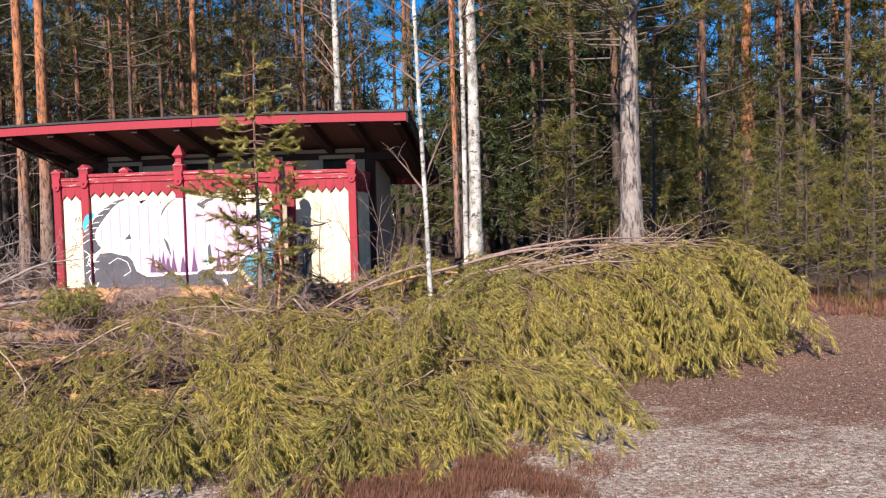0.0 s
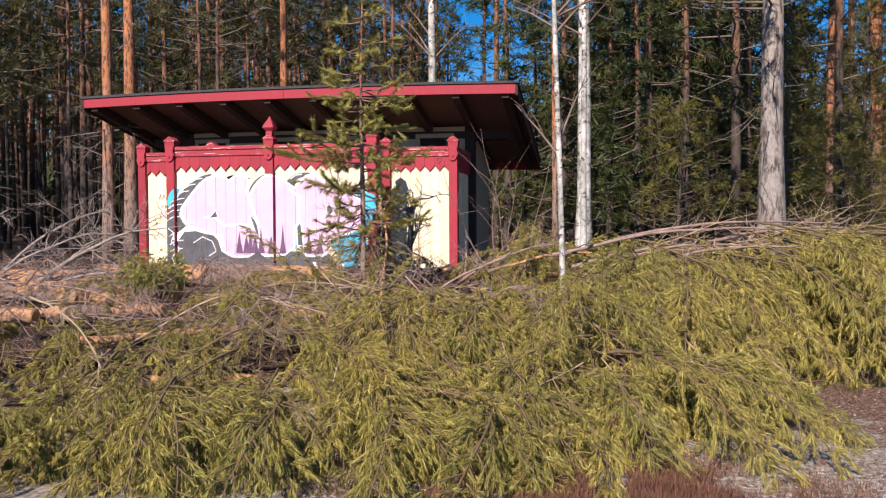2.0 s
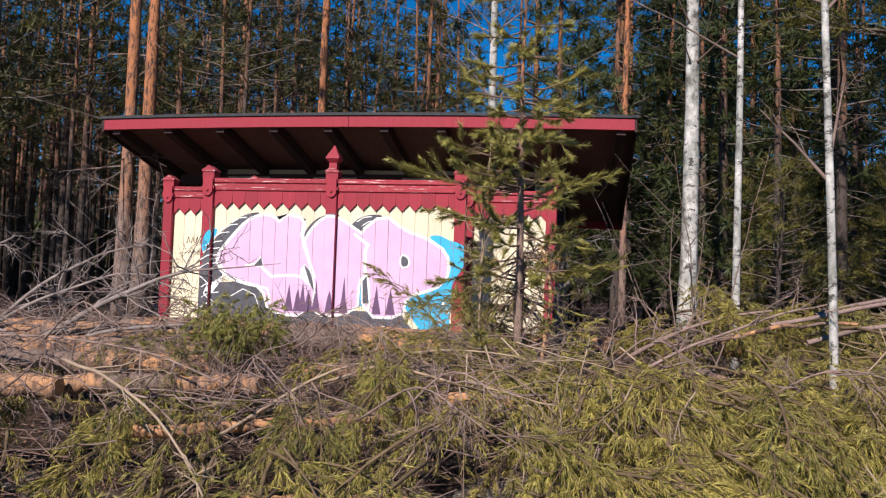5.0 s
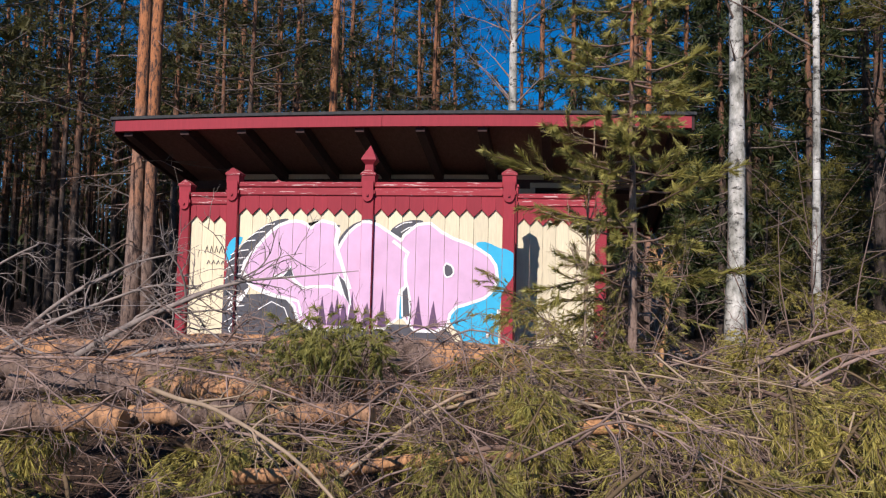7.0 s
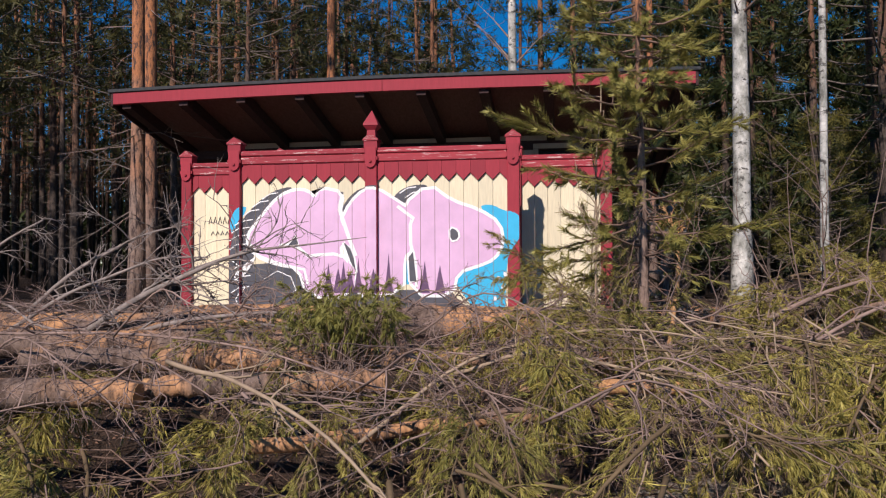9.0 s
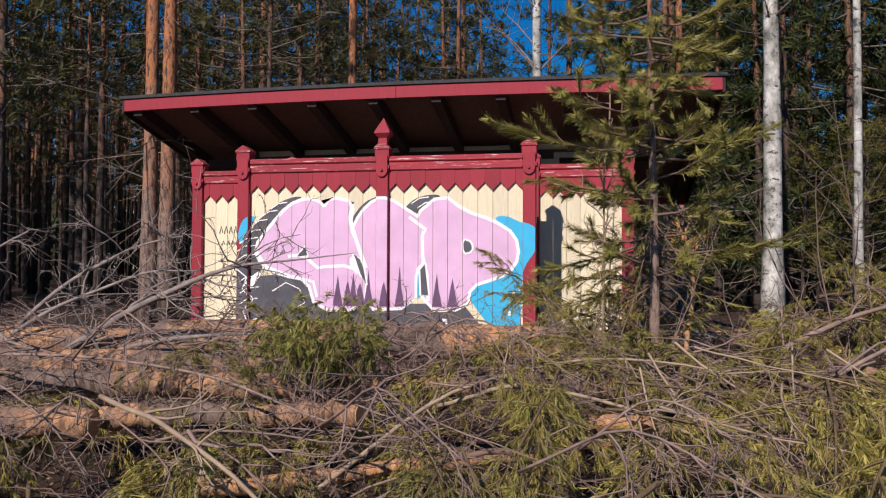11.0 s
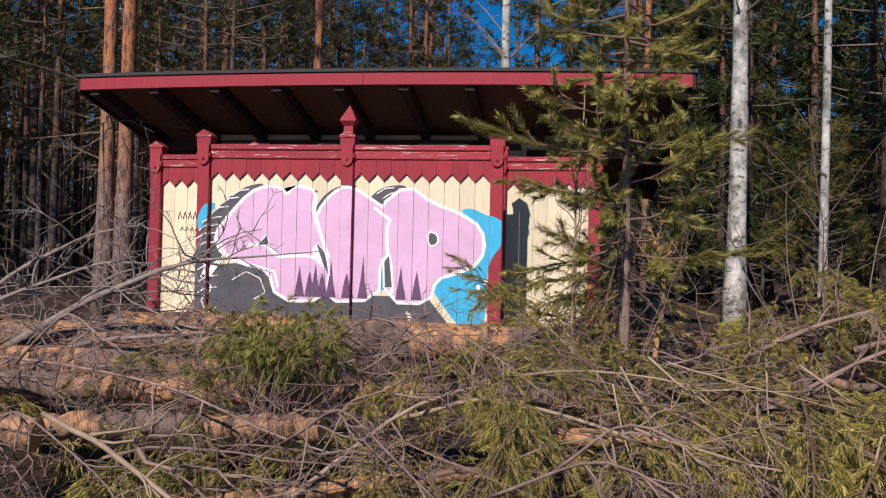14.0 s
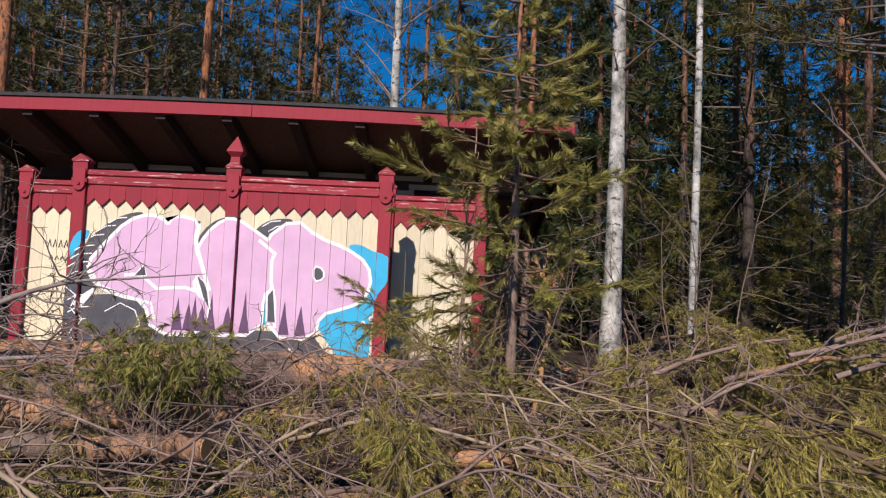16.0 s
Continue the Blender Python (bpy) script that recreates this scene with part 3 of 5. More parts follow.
def along(pts, f):
    f = max(0.0, min(0.9999, f)) * (len(pts) - 1)
    i = int(f)
    return pts[i].lerp(pts[i + 1], f - i)


def pine(name, rng, h, r0, crown_from, reach, limbs, dead, mats, label, lean=(0, 0), shoot=(9, 0.17, 0.02), dens=6, category="pine tree", group="pines of the forest", dead_from=0.1, droop=0.0, twiggy=False, bias=1.0):
    """A pine: tapered trunk, dead lower limbs, living limbs that bear clumps of needles."""
    t = thing(name, label=label, category=category, group=group)
    pts, rad = stem(rng, h, r0, 0.02, lean, 0.08)
    s = Soup()
    s.tube(pts, rad, 9)
    part("trunk", s.data(), mats[0], t)
    wood, green = Soup(), Soup()
    for i in range(dead):
        f = rng.uniform(dead_from, crown_from + 0.1)
        p, a = along(pts, f), rng.uniform(0, 6.28)
        L = rng.uniform(0.3, 1.5) * min(1.0, reach)
        d = Vector((math.cos(a), math.sin(a), rng.uniform(-0.6, 0.35)))
        q = [p, p + d * L * 0.5 + Vector((0, 0, rng.uniform(-0.08, 0.08))), p + d * L + Vector((0, 0, rng.uniform(-0.3, 0.1)))]
        wood.tube(q, [0.011, 0.007, 0.003], 3, False)
        for _ in range(3):
            b = along(q, rng.uniform(0.3, 0.95))
            e = (d + Vector((rng.uniform(-1, 1), rng.uniform(-1, 1), rng.uniform(-0.6, 0.4)))).normalized()
            wood.tube([b, b + e * rng.uniform(0.15, 0.5)], [0.006, 0.002], 3, False)
    for i in range(limbs):
        f = crown_from + (1 - crown_from) * ((i + rng.random()) / limbs) ** bias
        p, a = along(pts, f), i * 2.4 + rng.uniform(-0.6, 0.6)
        L = reach * (1.02 - ((f - crown_from) / (1 - crown_from)) ** 1.4 * 0.85) * rng.uniform(0.6, 1.15)
        up = rng.uniform(0.0, 0.35) - droop
        d = Vector((math.cos(a), math.sin(a), up))
        q = [p, p + d * L * 0.45, p + d * L * 0.8 + Vector((0, 0, 0.05 * L)), p + d * L + Vector((0, 0, 0.16 * L))]
        wood.tube(q, [0.02 * min(1, L), 0.014 * min(1, L), 0.008, 0.004], 4, False)
        for _ in range(dens):
            g = 0.3 + 0.7 * rng.random() ** 0.8
            b = along(q, g)
            e = (d * 0.8 + Vector((rng.uniform(-1, 1), rng.uniform(-1, 1), rng.uniform(-0.3, 0.7)))).normalized()
            m = b + e * L * rng.uniform(0.08, 0.34)
            if twiggy:
                wood.tube([b, m], [0.006, 0.003], 3, False)
            green.shoot(rng, m - e * 0.05, e, 0.24, shoot[0], shoot[1], shoot[2], 0.8)
            green.shoot(rng, b.lerp(m, 0.5), (e + Vector((0, 0, 0.5))), 0.2, shoot[0] // 2, shoot[1], shoot[2], 0.8)
    tagged(part("branchwork", wood.data(), mats[1], t), kind="stuff")
    part("crown", green.data(), mats[2], t)
    return t


def set_at(t, x, y, rz=0.0, scale=1.0, sink=0.08):
    t.matrix_basis = pose(x, y, ridge(x, y) - sink, 0, 0, rz) @ Matrix.Scale(scale, 4)
    return t


def birch(name, rng, h, r0, lean, label, mats, twigs=26, forks=3, wob=0.1):
    t = thing(name, label=label, category="birch tree")
    pts, rad = stem(rng, h, r0, 0.015, lean, wob, 18)
    s = Soup()
    s.tube(pts, rad, 10)
    part("trunk", s.data(), mats[0], t)
    w = Soup()
    for i in range(twigs):
        f = rng.uniform(0.3, 1.0)
        p, a = along(pts, f), rng.uniform(0, 6.28)
        L = rng.uniform(0.5, 1.8) * (1.2 - f * 0.7) * min(1, h / 7)
        d = Vector((math.cos(a), math.sin(a), rng.uniform(0.5, 1.3))).normalized()
        q = [p, p + d * L * 0.5, p + d * L + Vector((0, 0, -0.05 * L))]
        w.tube(q, [0.012 + r0 * 0.08, 0.009, 0.003], 4, False)
        for _ in range(5):
            b = along(q, rng.uniform(0.25, 1))
            e = (d + Vector((rng.uniform(-1, 1), rng.uniform(-1, 1), rng.uniform(-0.5, 0.6)))).normalized()
            w.tube([b, b + e * L * 0.25, b + e * L * 0.5 + Vector((0, 0, -0.06))], [0.004, 0.003, 0.0015], 3, False)
    tagged(part("branchwork", w.data(), mats[1], t), kind="stuff")
    return t


rng = random.Random(7)
BROWN_TWIG = plain("birch_twigs", (0.17, 0.12, 0.10), 0.85, 0.3, 14, 0.2)
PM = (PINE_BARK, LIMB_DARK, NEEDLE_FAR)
# the single trees near the hut
set_at(pine("pine_tree", rng, 15, 0.105, 0.5, 1.6, 40, 26, PM, "tall pine with orange upper bark beside the hut", (0.004, 0), group="pines by the hut"), -9.02, 13.25)
set_at(pine("pine_tree", rng, 16, 0.145, 0.5, 1.8, 40, 34, (PINE_BARK, TWIG_DEAD, NEEDLE_FAR), "tall pine with brown lower bark and dead limbs", (0.0, 0), group="pines by the hut"), -10.46, 16.34)
set_at(pine("pine_tree", rng, 16, 0.105, 0.42, 1.7, 44, 18, PM, "tall pine with orange bark behind the hut", group="pines by the hut"), -7.75, 18.12)
set_at(pine("pine_tree", rng, 15, 0.17, 0.25, 1.8, 90, 12, (PINE_GREY, LIMB_DARK, NEEDLE_YOUNG), "old pine with thick grey flaking bark", (0.0, 0), bias=1.6, shoot=(16, 0.13, 0.020), dens=13, twiggy=True, group="pines by the hut"), 1.49, 12.14)
set_at(pine("pine_tree", rng, 16, 0.13, 0.42, 1.8, 44, 14, PM, "pine with dark lower bark and orange top", group="pines by the hut"), 3.81, 18.58)
set_at(pine("pine_tree", rng, 17, 0.19, 0.5, 1.8, 44, 10, PM, "straight pine with orange bark", group="pines by the hut"), 5.76, 22.55)
set_at(pine("pine_tree", rng, 15, 0.075, 0.5, 1.5, 36, 14, PM, "slender pine with orange bark", group="pines by the hut"), -1.8, 19.09)
set_at(pine("pine_tree", rng, 16, 0.11, 0.5, 1.6, 36, 14, (DARK_BARK, TWIG_DEAD, NEEDLE_FAR), "pine with bark darkened for shade", group="pines by the hut"), -1.43, 25.36)
set_at(birch("birch_tree", rng, 13, 0.135, (0.0, 0), "birch with thick white trunk and grey moss", (BIRCH_BARK, BROWN_TWIG)), -1.07, 14.66)
set_at(birch("birch_tree", rng, 10, 0.042, (-0.008, 0), "thin white birch with bare twigs", (BIRCH_BARK, BROWN_TWIG), 18), -0.97, 11.28)
set_at(birch("birch_tree", rng, 14, 0.11, (0.002, 0), "bare white birch behind the hut", (BIRCH_BARK, TWIG_DEAD), 34), -4.32, 17.97)
set_at(birch("birch_sapling", rng, 5.6, 0.028, (-0.02, 0), "thin white birch sapling among cut branches", (BIRCH_BARK, BROWN_TWIG), 14, wob=0.04), -1.03, 7.5)


def young_pine():
    """The slim living pine that stands in the brush before the hut: whorls of brush-like boughs over a bare lower stem."""
    r = random.Random(21)
    t = thing("young_pine", label="slim young pine with shaggy olive needle tufts over bare lower twigs", category="pine tree")
    pts, rad = stem(r, 3.3, 0.036, 0.006, (0.006, 0.0), 0.03, 16)
    s = Soup()
    s.tube(pts, rad, 8)
    part("trunk", s.data(), PINE_BARK, t)
    wood, green = Soup(), Soup()

    def limb(p, d, L, lift, bare=0.25, full=1.0):
        q = [p, p + d * L * 0.35 + Vector((0, 0, -0.02 * L)), p + d * L * 0.7 + Vector((0, 0, lift * L * 0.3)), p + d * L + Vector((0, 0, lift * L))]
        wood.tube(q, [0.009, 0.007, 0.005, 0.003], 4, False)
        green.brush(r, q, 0.45, int(300 * L * full), 0.062, 0.0066, 0.7, 0.05)
        for k in range(max(2, int(11 * L))):
            f = bare + (1 - bare) * (k + r.random()) / max(2, int(11 * L))
            b = along(q, f)
            e = (d * 0.9 + Vector((r.uniform(-0.9, 0.9), r.uniform(-0.9, 0.9), r.uniform(-0.5, 0.6)))).normalized()
            w = L * r.uniform(0.16, 0.42) * (1.25 - 0.6 * f) + 0.03
            tw = [b, b + e * w * 0.5, b + e * w + Vector((0, 0, 0.12 * w))]
            wood.tube(tw, [0.004, 0.003, 0.002], 3, False)
            green.brush(r, tw, 0.2, int(66 * full), 0.060, 0.0066, 0.7, 0.08)

    for i, f in enumerate((0.34, 0.40, 0.46, 0.52, 0.57, 0.62, 0.68, 0.74, 0.80, 0.87, 0.94)):
        for k in range(7 if f < 0.8 else 5):
            a = i * 0.9 + k * 1.2 + r.uniform(-0.4, 0.4)
            L = (0.60 - 0.62 * max(0.0, f - 0.5)) * r.uniform(0.5, 1.1)
            limb(along(pts, f + r.uniform(-0.03, 0.03)), Vector((math.cos(a), math.sin(a), r.uniform(-0.35, 0.2))), L, r.uniform(-0.1, 0.3))
    limb(along(pts, 0.96), Vector((0.05, 0, 1)), 0.16, 0.2, 0.1)
    # the long bough that reaches over the screen
    limb(along(pts, 0.525), Vector((-1, -0.12, 0.02)), 0.78, 0.14, 0.45, 1.3)
    # sparse low twigs, most of them bare
    for i in range(46):
        p, a = along(pts, r.uniform(0.08, 0.42)), r.uniform(0, 6.28)
        d = Vector((math.cos(a), math.sin(a), r.uniform(-0.9, 0.1)))
        L = r.uniform(0.2, 0.5)
        q = [p, p + d * L * 0.5, p + d * L + Vector((0, 0, r.uniform(-0.12, 0.06)))]
        wood.tube(q, [0.005, 0.004, 0.002], 3, False)
        for _ in range(2):
            b = along(q, r.uniform(0.3, 0.9))
            wood.tube([b, b + Vector((r.uniform(-0.12, 0.12), r.uniform(-0.12, 0.12), r.uniform(-0.16, 0.05)))], [0.003, 0.0015], 3, False)
        if i % 4:
            green.brush(r, q, 0.45, 50, 0.052, 0.0058, 0.7, 0.25)
    tagged(part("branchwork", wood.data(), TWIG, t), kind="stuff")
    tagged(part("needles", green.data(), NEEDLE, t), kind="stuff")
    return t


set_at(young_pine(), -2.95, 7.92)


def sapling():
    """A knee-high to man-high sparse pine in front of the side screen."""
    r = random.Random(63)
    t = thing("pine_sapling", label="sparse thin pine sapling before the side screen", category="pine tree")
    pts, rad = stem(r, 1.5, 0.012, 0.004, (0.01, 0.0), 0.03, 10)
    s = Soup()
    s.tube(pts, rad, 6)
    part("trunk", s.data(), TWIG, t)
    wood, green = Soup(), Soup()
    for i in range(16):
        p, a = along(pts, 0.25 + 0.75 * i / 16), i * 2.4
        d = Vector((math.cos(a), math.sin(a), 0.45))
        q = p + d * (0.26 - 0.008 * i)
        wood.tube([p, q], [0.004, 0.002], 3, False)
        green.shoot(r, p.lerp(q, 0.55), d, 0.16, 26, 0.045, 0.004, 0.7)
    tagged(part("branchwork", wood.data(), TWIG, t), kind="stuff")
    tagged(part("needles", green.data(), NEEDLE, t), kind="stuff")
    return t


set_at(sapling(), -3.15, 11.28)

# ---------- the forest ----------
rng = random.Random(11)
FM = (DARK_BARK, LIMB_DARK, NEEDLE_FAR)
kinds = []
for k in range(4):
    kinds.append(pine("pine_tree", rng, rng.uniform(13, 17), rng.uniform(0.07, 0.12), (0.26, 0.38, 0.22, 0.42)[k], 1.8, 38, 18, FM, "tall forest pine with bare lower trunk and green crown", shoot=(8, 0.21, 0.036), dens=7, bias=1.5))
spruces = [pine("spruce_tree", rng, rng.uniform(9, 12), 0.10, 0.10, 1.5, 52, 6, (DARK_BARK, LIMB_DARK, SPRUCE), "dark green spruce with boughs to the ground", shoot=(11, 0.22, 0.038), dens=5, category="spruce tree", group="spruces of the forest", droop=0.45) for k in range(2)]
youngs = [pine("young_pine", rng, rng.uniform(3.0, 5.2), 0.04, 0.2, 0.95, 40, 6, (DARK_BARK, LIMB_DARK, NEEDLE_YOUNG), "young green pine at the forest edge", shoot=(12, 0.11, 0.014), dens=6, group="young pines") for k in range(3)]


def clear(x, y, taken, gap):
    if -9.6 < x < -1.2 and y < 17.2:
        return False
    if y < 13.6 + (0.6 * (x - 1) if x > 1 else 0):
        return False
    return all((x - a) ** 2 + (y - b) ** 2 > gap * gap for a, b in taken)


taken = [(-9.02, 13.25), (-10.46, 16.34), (-7.75, 18.12), (1.49, 12.14), (3.81, 18.58), (5.76, 22.55), (-1.8, 19.09), (-1.43, 25.36), (-1.07, 14.66), (-4.32, 17.97)]
counts = {}


def plant(sources, n, r0, r1, a0, a1, gap, s0=0.8, s1=1.2):
    made, tries = 0, 0
    while made < n and tries < n * 60:
        tries += 1
        a, r = radians(rng.uniform(a0, a1)), math.sqrt(rng.uniform(r0 * r0, r1 * r1))
        x, y = -2 + r * math.sin(a), 1 + r * math.cos(a)
        # an open strip of sky stays free behind the hut
        if y > 18.5 and -8.3 < math.degrees(math.atan2(x + 3.4, y - 2.8)) < -3.4:
            continue
        if not clear(x, y, taken, gap):
            continue
        taken.append((x, y))
        src = sources[made % len(sources)]
        sc = rng.uniform(s0, s1)
        if counts.get(src.name, 0) == 0:
            set_at(src, x, y, rng.uniform(0, 360), sc)
        else:
            set_at(copy_thing(src, Matrix.Identity(4)), x, y, rng.uniform(0, 360), sc)
        counts[src.name] = counts.get(src.name, 0) + 1
        made += 1


plant(kinds, 52, 15, 32, -50, 32, 1.2)
plant(kinds, 62, 30, 60, -50, 32, 1.4)
plant(kinds, 30, 22, 45, -42, -7, 1.3, 0.95, 1.25)
# unseen pines added along the open ground, to shade the edge of the wood
plant(kinds, 26, 13, 30, -84, -52, 1.3, 0.9, 1.2)
plant(spruces, 16, 19, 30, -4, 32, 1.5)
plant(spruces, 18, 30, 55, -10, 32, 1.5)
plant(spruces, 12, 17, 30, -1, 13, 1.2, 0.9, 1.3)
plant(youngs, 26, 14.5, 26, 6, 32, 0.8)
plant(youngs, 6, 20, 30, -6, 4, 0.8, 0.8, 1.5)


for k in range(12):
    q = random.Random(300 + k)
    x = 3.0 + 0.27 * k + q.uniform(-0.1, 0.1)
    set_at(copy_thing(youngs[k % 3], Matrix.Identity(4)), x, 11.4 + 0.35 * (x - 3) + q.uniform(-0.5, 1.4), q.uniform(0, 360), q.uniform(0.42, 0.62))


def far_woods():
    """The closed wood behind: trunks and crowns too many and too far to tell apart."""
    r = random.Random(5)
    trunks, green = Soup(), Soup()
    for i in range(620):
        a, d = radians(r.uniform(-62, 44)), r.uniform(58, 100)
        if -7.2 < math.degrees(a) < -4.6 and i % 3:
            continue
        x, y, h = -2 + d * math.sin(a), 1 + d * math.cos(a), r.uniform(6, 11.5)
        z = ridge(x, y)
        trunks.tube([(x, y, z - 0.2), (x, y, z + h)], [0.14, 0.04], 5)
        for k in range(26):
            f = r.uniform(0.22, 1.0)
            w = (1.05 - f) * 3.0 + 0.3
            b = Vector((x + r.uniform(-w, w), y + r.uniform(-w, w), z + h * f))
            green.shoot(r, b, Vector((r.uniform(-1, 1), r.uniform(-1, 1), 0.4)), 0.7, 7, 0.7, 0.2, 0.8)
    # slim dark trunks that stand close behind one another on the shaded side
    for i in range(260):
        a, d = radians(r.uniform(-52, -9)), r.uniform(34, 60)
        x, y, h = -2 + d * math.sin(a), 1 + d * math.cos(a), r.uniform(9, 14)
        z = ridge(x, y)
        trunks.tube([(x, y, z - 0.2), (x + r.uniform(-0.2, 0.2), y, z + h * 0.5), (x + r.uniform(-0.4, 0.4), y, z + h)], [r.uniform(0.06, 0.13), 0.08, 0.03], 5)
        for k in range(14):
            b = Vector((x + r.uniform(-1.2, 1.2), y + r.uniform(-1.2, 1.2), z + h * r.uniform(0.5, 1.0)))
            green.shoot(r, b, Vector((r.uniform(-1, 1), r.uniform(-1, 1), 0.3)), 0.5, 6, 0.45, 0.11, 0.8)
    for i in range(2000):
        a, d = radians(r.uniform(-70, 46)), r.uniform(52, 100)
        x, y = -2 + d * math.sin(a), 1 + d * math.cos(a)
        green.shoot(r, Vector((x, y, ridge(x, y) + r.uniform(-0.2, 3.2))), Vector((r.uniform(-1, 1), r.uniform(-1, 1), 0.6)), 1.2, 8, 1.3, 0.5, 0.8)
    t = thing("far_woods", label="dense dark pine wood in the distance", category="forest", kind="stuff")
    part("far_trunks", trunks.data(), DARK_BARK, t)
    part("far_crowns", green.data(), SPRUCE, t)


far_woods()


# ---------- cut brush ----------
EDGE = ((-14, 4.0), (-8, 4.2), (-4, 4.4), (-2, 4.6), (-1, 5.1), (0, 6.0), (0.5, 6.9), (1.5, 8.0), (2.4, 9.2), (3.1, 9.9), (4, 11.5))
CREST = ((-14, 0.95), (-8, 1.0), (-5, 1.02), (-3, 0.98), (-1.5, 0.95), (-0.6, 1.08), (0.6, 1.32), (1.4, 1.36), (2.2, 1.25), (2.6, 1.05), (3.2, 0.7))


def table(rows, x):
    for (a, p), (b, q) in zip(rows, rows[1:]):
        if x <= b:
            f = max(0.0, (x - a) / (b - a))
            return p + (q - p) * f
    return rows[-1][1]


def pile(x, y):
    """Top of the heap of cut boughs."""
    e = table(EDGE, x)
    t = max(0.0, min(1.0, (y - e) / 2.1))
    top = table(CREST, x) * (0.12 + 0.88 * t ** 0.75)
    back = max(0.0, min(1.0, (y - e - 3.6) / 2.5))
    return max(ridge(x, y) + 0.05, top * (1 - 0.14 * back))


def bough(r, length, dense, twisty=0.25):
    """A cut bough along +x: stem, side twigs that droop, shaggy hanging needles along them."""
    wood, green = Soup(), Soup()
    bend = r.uniform(-1, 1.5)
    pts = [Vector((length * f, twisty * length * 0.5 * math.sin(f * 3 + bend), 0.10 * length * math.sin(f * 3.1) - 0.10 * f * f * length + r.uniform(-0.006, 0.006))) for f in [i / 11 for i in range(12)]]
    r0 = 0.005 + 0.004 * length
    main = Soup()
    main.tube(pts, [r0 * (1 - 0.85 * i / 11) for i in range(12)], 5, False)
    n = int(dense * length)
    for i in range(n):
        f = 0.15 + 0.85 * (i + r.random()) / n
        p = along(pts, f)
        d = (along(pts, f + 0.05) - along(pts, f - 0.05)).normalized()
        side = Vector((0, 1 if i % 2 else -1, 0))
        e = (d * r.uniform(0.7, 1.2) + side * r.uniform(0.2, 0.8) + Vector((0, 0, r.uniform(-0.35, 0.3)))).normalized()
        L = length * r.uniform(0.12, 0.25) * (1.2 - 0.5 * f)
        q = [p, p + e * L * 0.5 + Vector((0, 0, 0.02)), p + e * L + Vector((0, 0, -0.25 * L))]
        wood.tube(q, [0.005, 0.004, 0.002], 3, False)
        green.brush(r, q, 0.15, 52, 0.060, 0.0053, 0.62, 0.42)
        for k in range(3):
            b = along(q, r.uniform(0.3, 0.85))
            g = (e * 0.7 + Vector((r.uniform(-0.8, 0.8), r.uniform(-0.8, 0.8), r.uniform(-0.8, 0.5)))).normalized()
            w = L * r.uniform(0.3, 0.6)
            m = [b, b + g * w * 0.5, b + g * w + Vector((0, 0, -0.02))]
            wood.tube([m[0], m[2]], [0.0022, 0.001], 3, False)
            green.brush(r, m, 0.1, 25, 0.057, 0.0053, 0.65, 0.42)
    return main.data(), wood.data(), green.data()


def crooked(r, length, thick, bend=0.35, depth=3):
    """A dead branch along +x that wanders, and forks into crooked side twigs."""
    main, side = Soup(), Soup()

    def grow(p, d, L, rad, level):
        n = 7 if level == 0 else 4 if level == 1 else 3
        q, e = [p], d
        for _ in range(n):
            e = (e + Vector((r.gauss(0, bend), r.gauss(0, bend), r.gauss(0, bend * 0.8))) * 0.6).normalized()
            e = (e * 0.75 + d * 0.25).normalized()
            q.append(q[-1] + e * (L / n))
        (main if level == 0 else side).tube(q, [rad * (1 - 0.8 * i / n) for i in range(n + 1)], 5 if level == 0 else 3, False)
        if level + 1 < depth:
            for k in range(int((7 if level == 0 else 4) * (0.6 + 0.5 * L / length))):
                f = r.uniform(0.15, 0.98)
                s = Vector((r.gauss(0, 1), r.gauss(0, 1), r.gauss(0, 0.7))).normalized()
                grow(along(q, f), (d * r.uniform(0.4, 1.0) + s * 0.9).normalized(), L * r.uniform(0.25, 0.55) * (1.15 - 0.5 * f), rad * (1 - 0.7 * f) * 0.6 + 0.0012, level + 1)

    grow(Vector((0, 0, 0)), Vector((1, 0, 0)), length, thick, 0)
    return main.data(), side.data()


def make_dead(r, length, thick, label, mat, bend=0.35):
    t = thing("dead_branch", label=label, category="branch", group="bare dead branches")
    m, w = crooked(r, length, thick, bend)
    part("stem", m, mat, t)
    tagged(part("side_twig", w, mat, t), kind="stuff")
    return t


def make_bough(r, length, dense, label, group, mats):
    t = thing("cut_bough", label=label, category="branch", group=group)
    m, w, g = bough(r, length, dense)
    part("stem", m, mats[0], t)
    tagged(part("side_twig", w, mats[0], t), kind="stuff")
    tagged(part("needles", g, mats[1], t), kind="stuff")
    return t


rng = random.Random(31)
fan_kinds = [make_dead(rng, rng.uniform(1.5, 2.0), rng.uniform(0.008, 0.012), "long crooked grey dead branch reaching up from the logs", FAN_GREY, 0.5) for _ in range(3)]
green_kinds = [make_bough(rng, rng.uniform(1.0, 1.7), 15, "cut green pine bough with drooping needles on the heap", "cut pine boughs", (TWIG_BROWN, NEEDLE_CUT)) for _ in range(7)]
arch_kinds = [make_dead(rng, 1.4, 0.009, "pale arching stripped branch of a fallen pine", STEM_PALE, 0.16) for _ in range(3)]
bare_kinds = [make_dead(rng, rng.uniform(0.9, 1.6), rng.uniform(0.006, 0.011), "bare crooked brown twig branch on the brush heap", TWIG_DEAD, 0.4) for _ in range(9)]
used = set()


def lay(src, m):
    if src.name in used:
        copy_thing(src, m)
    else:
        used.add(src.name)
        src.matrix_basis = m


joined = {}


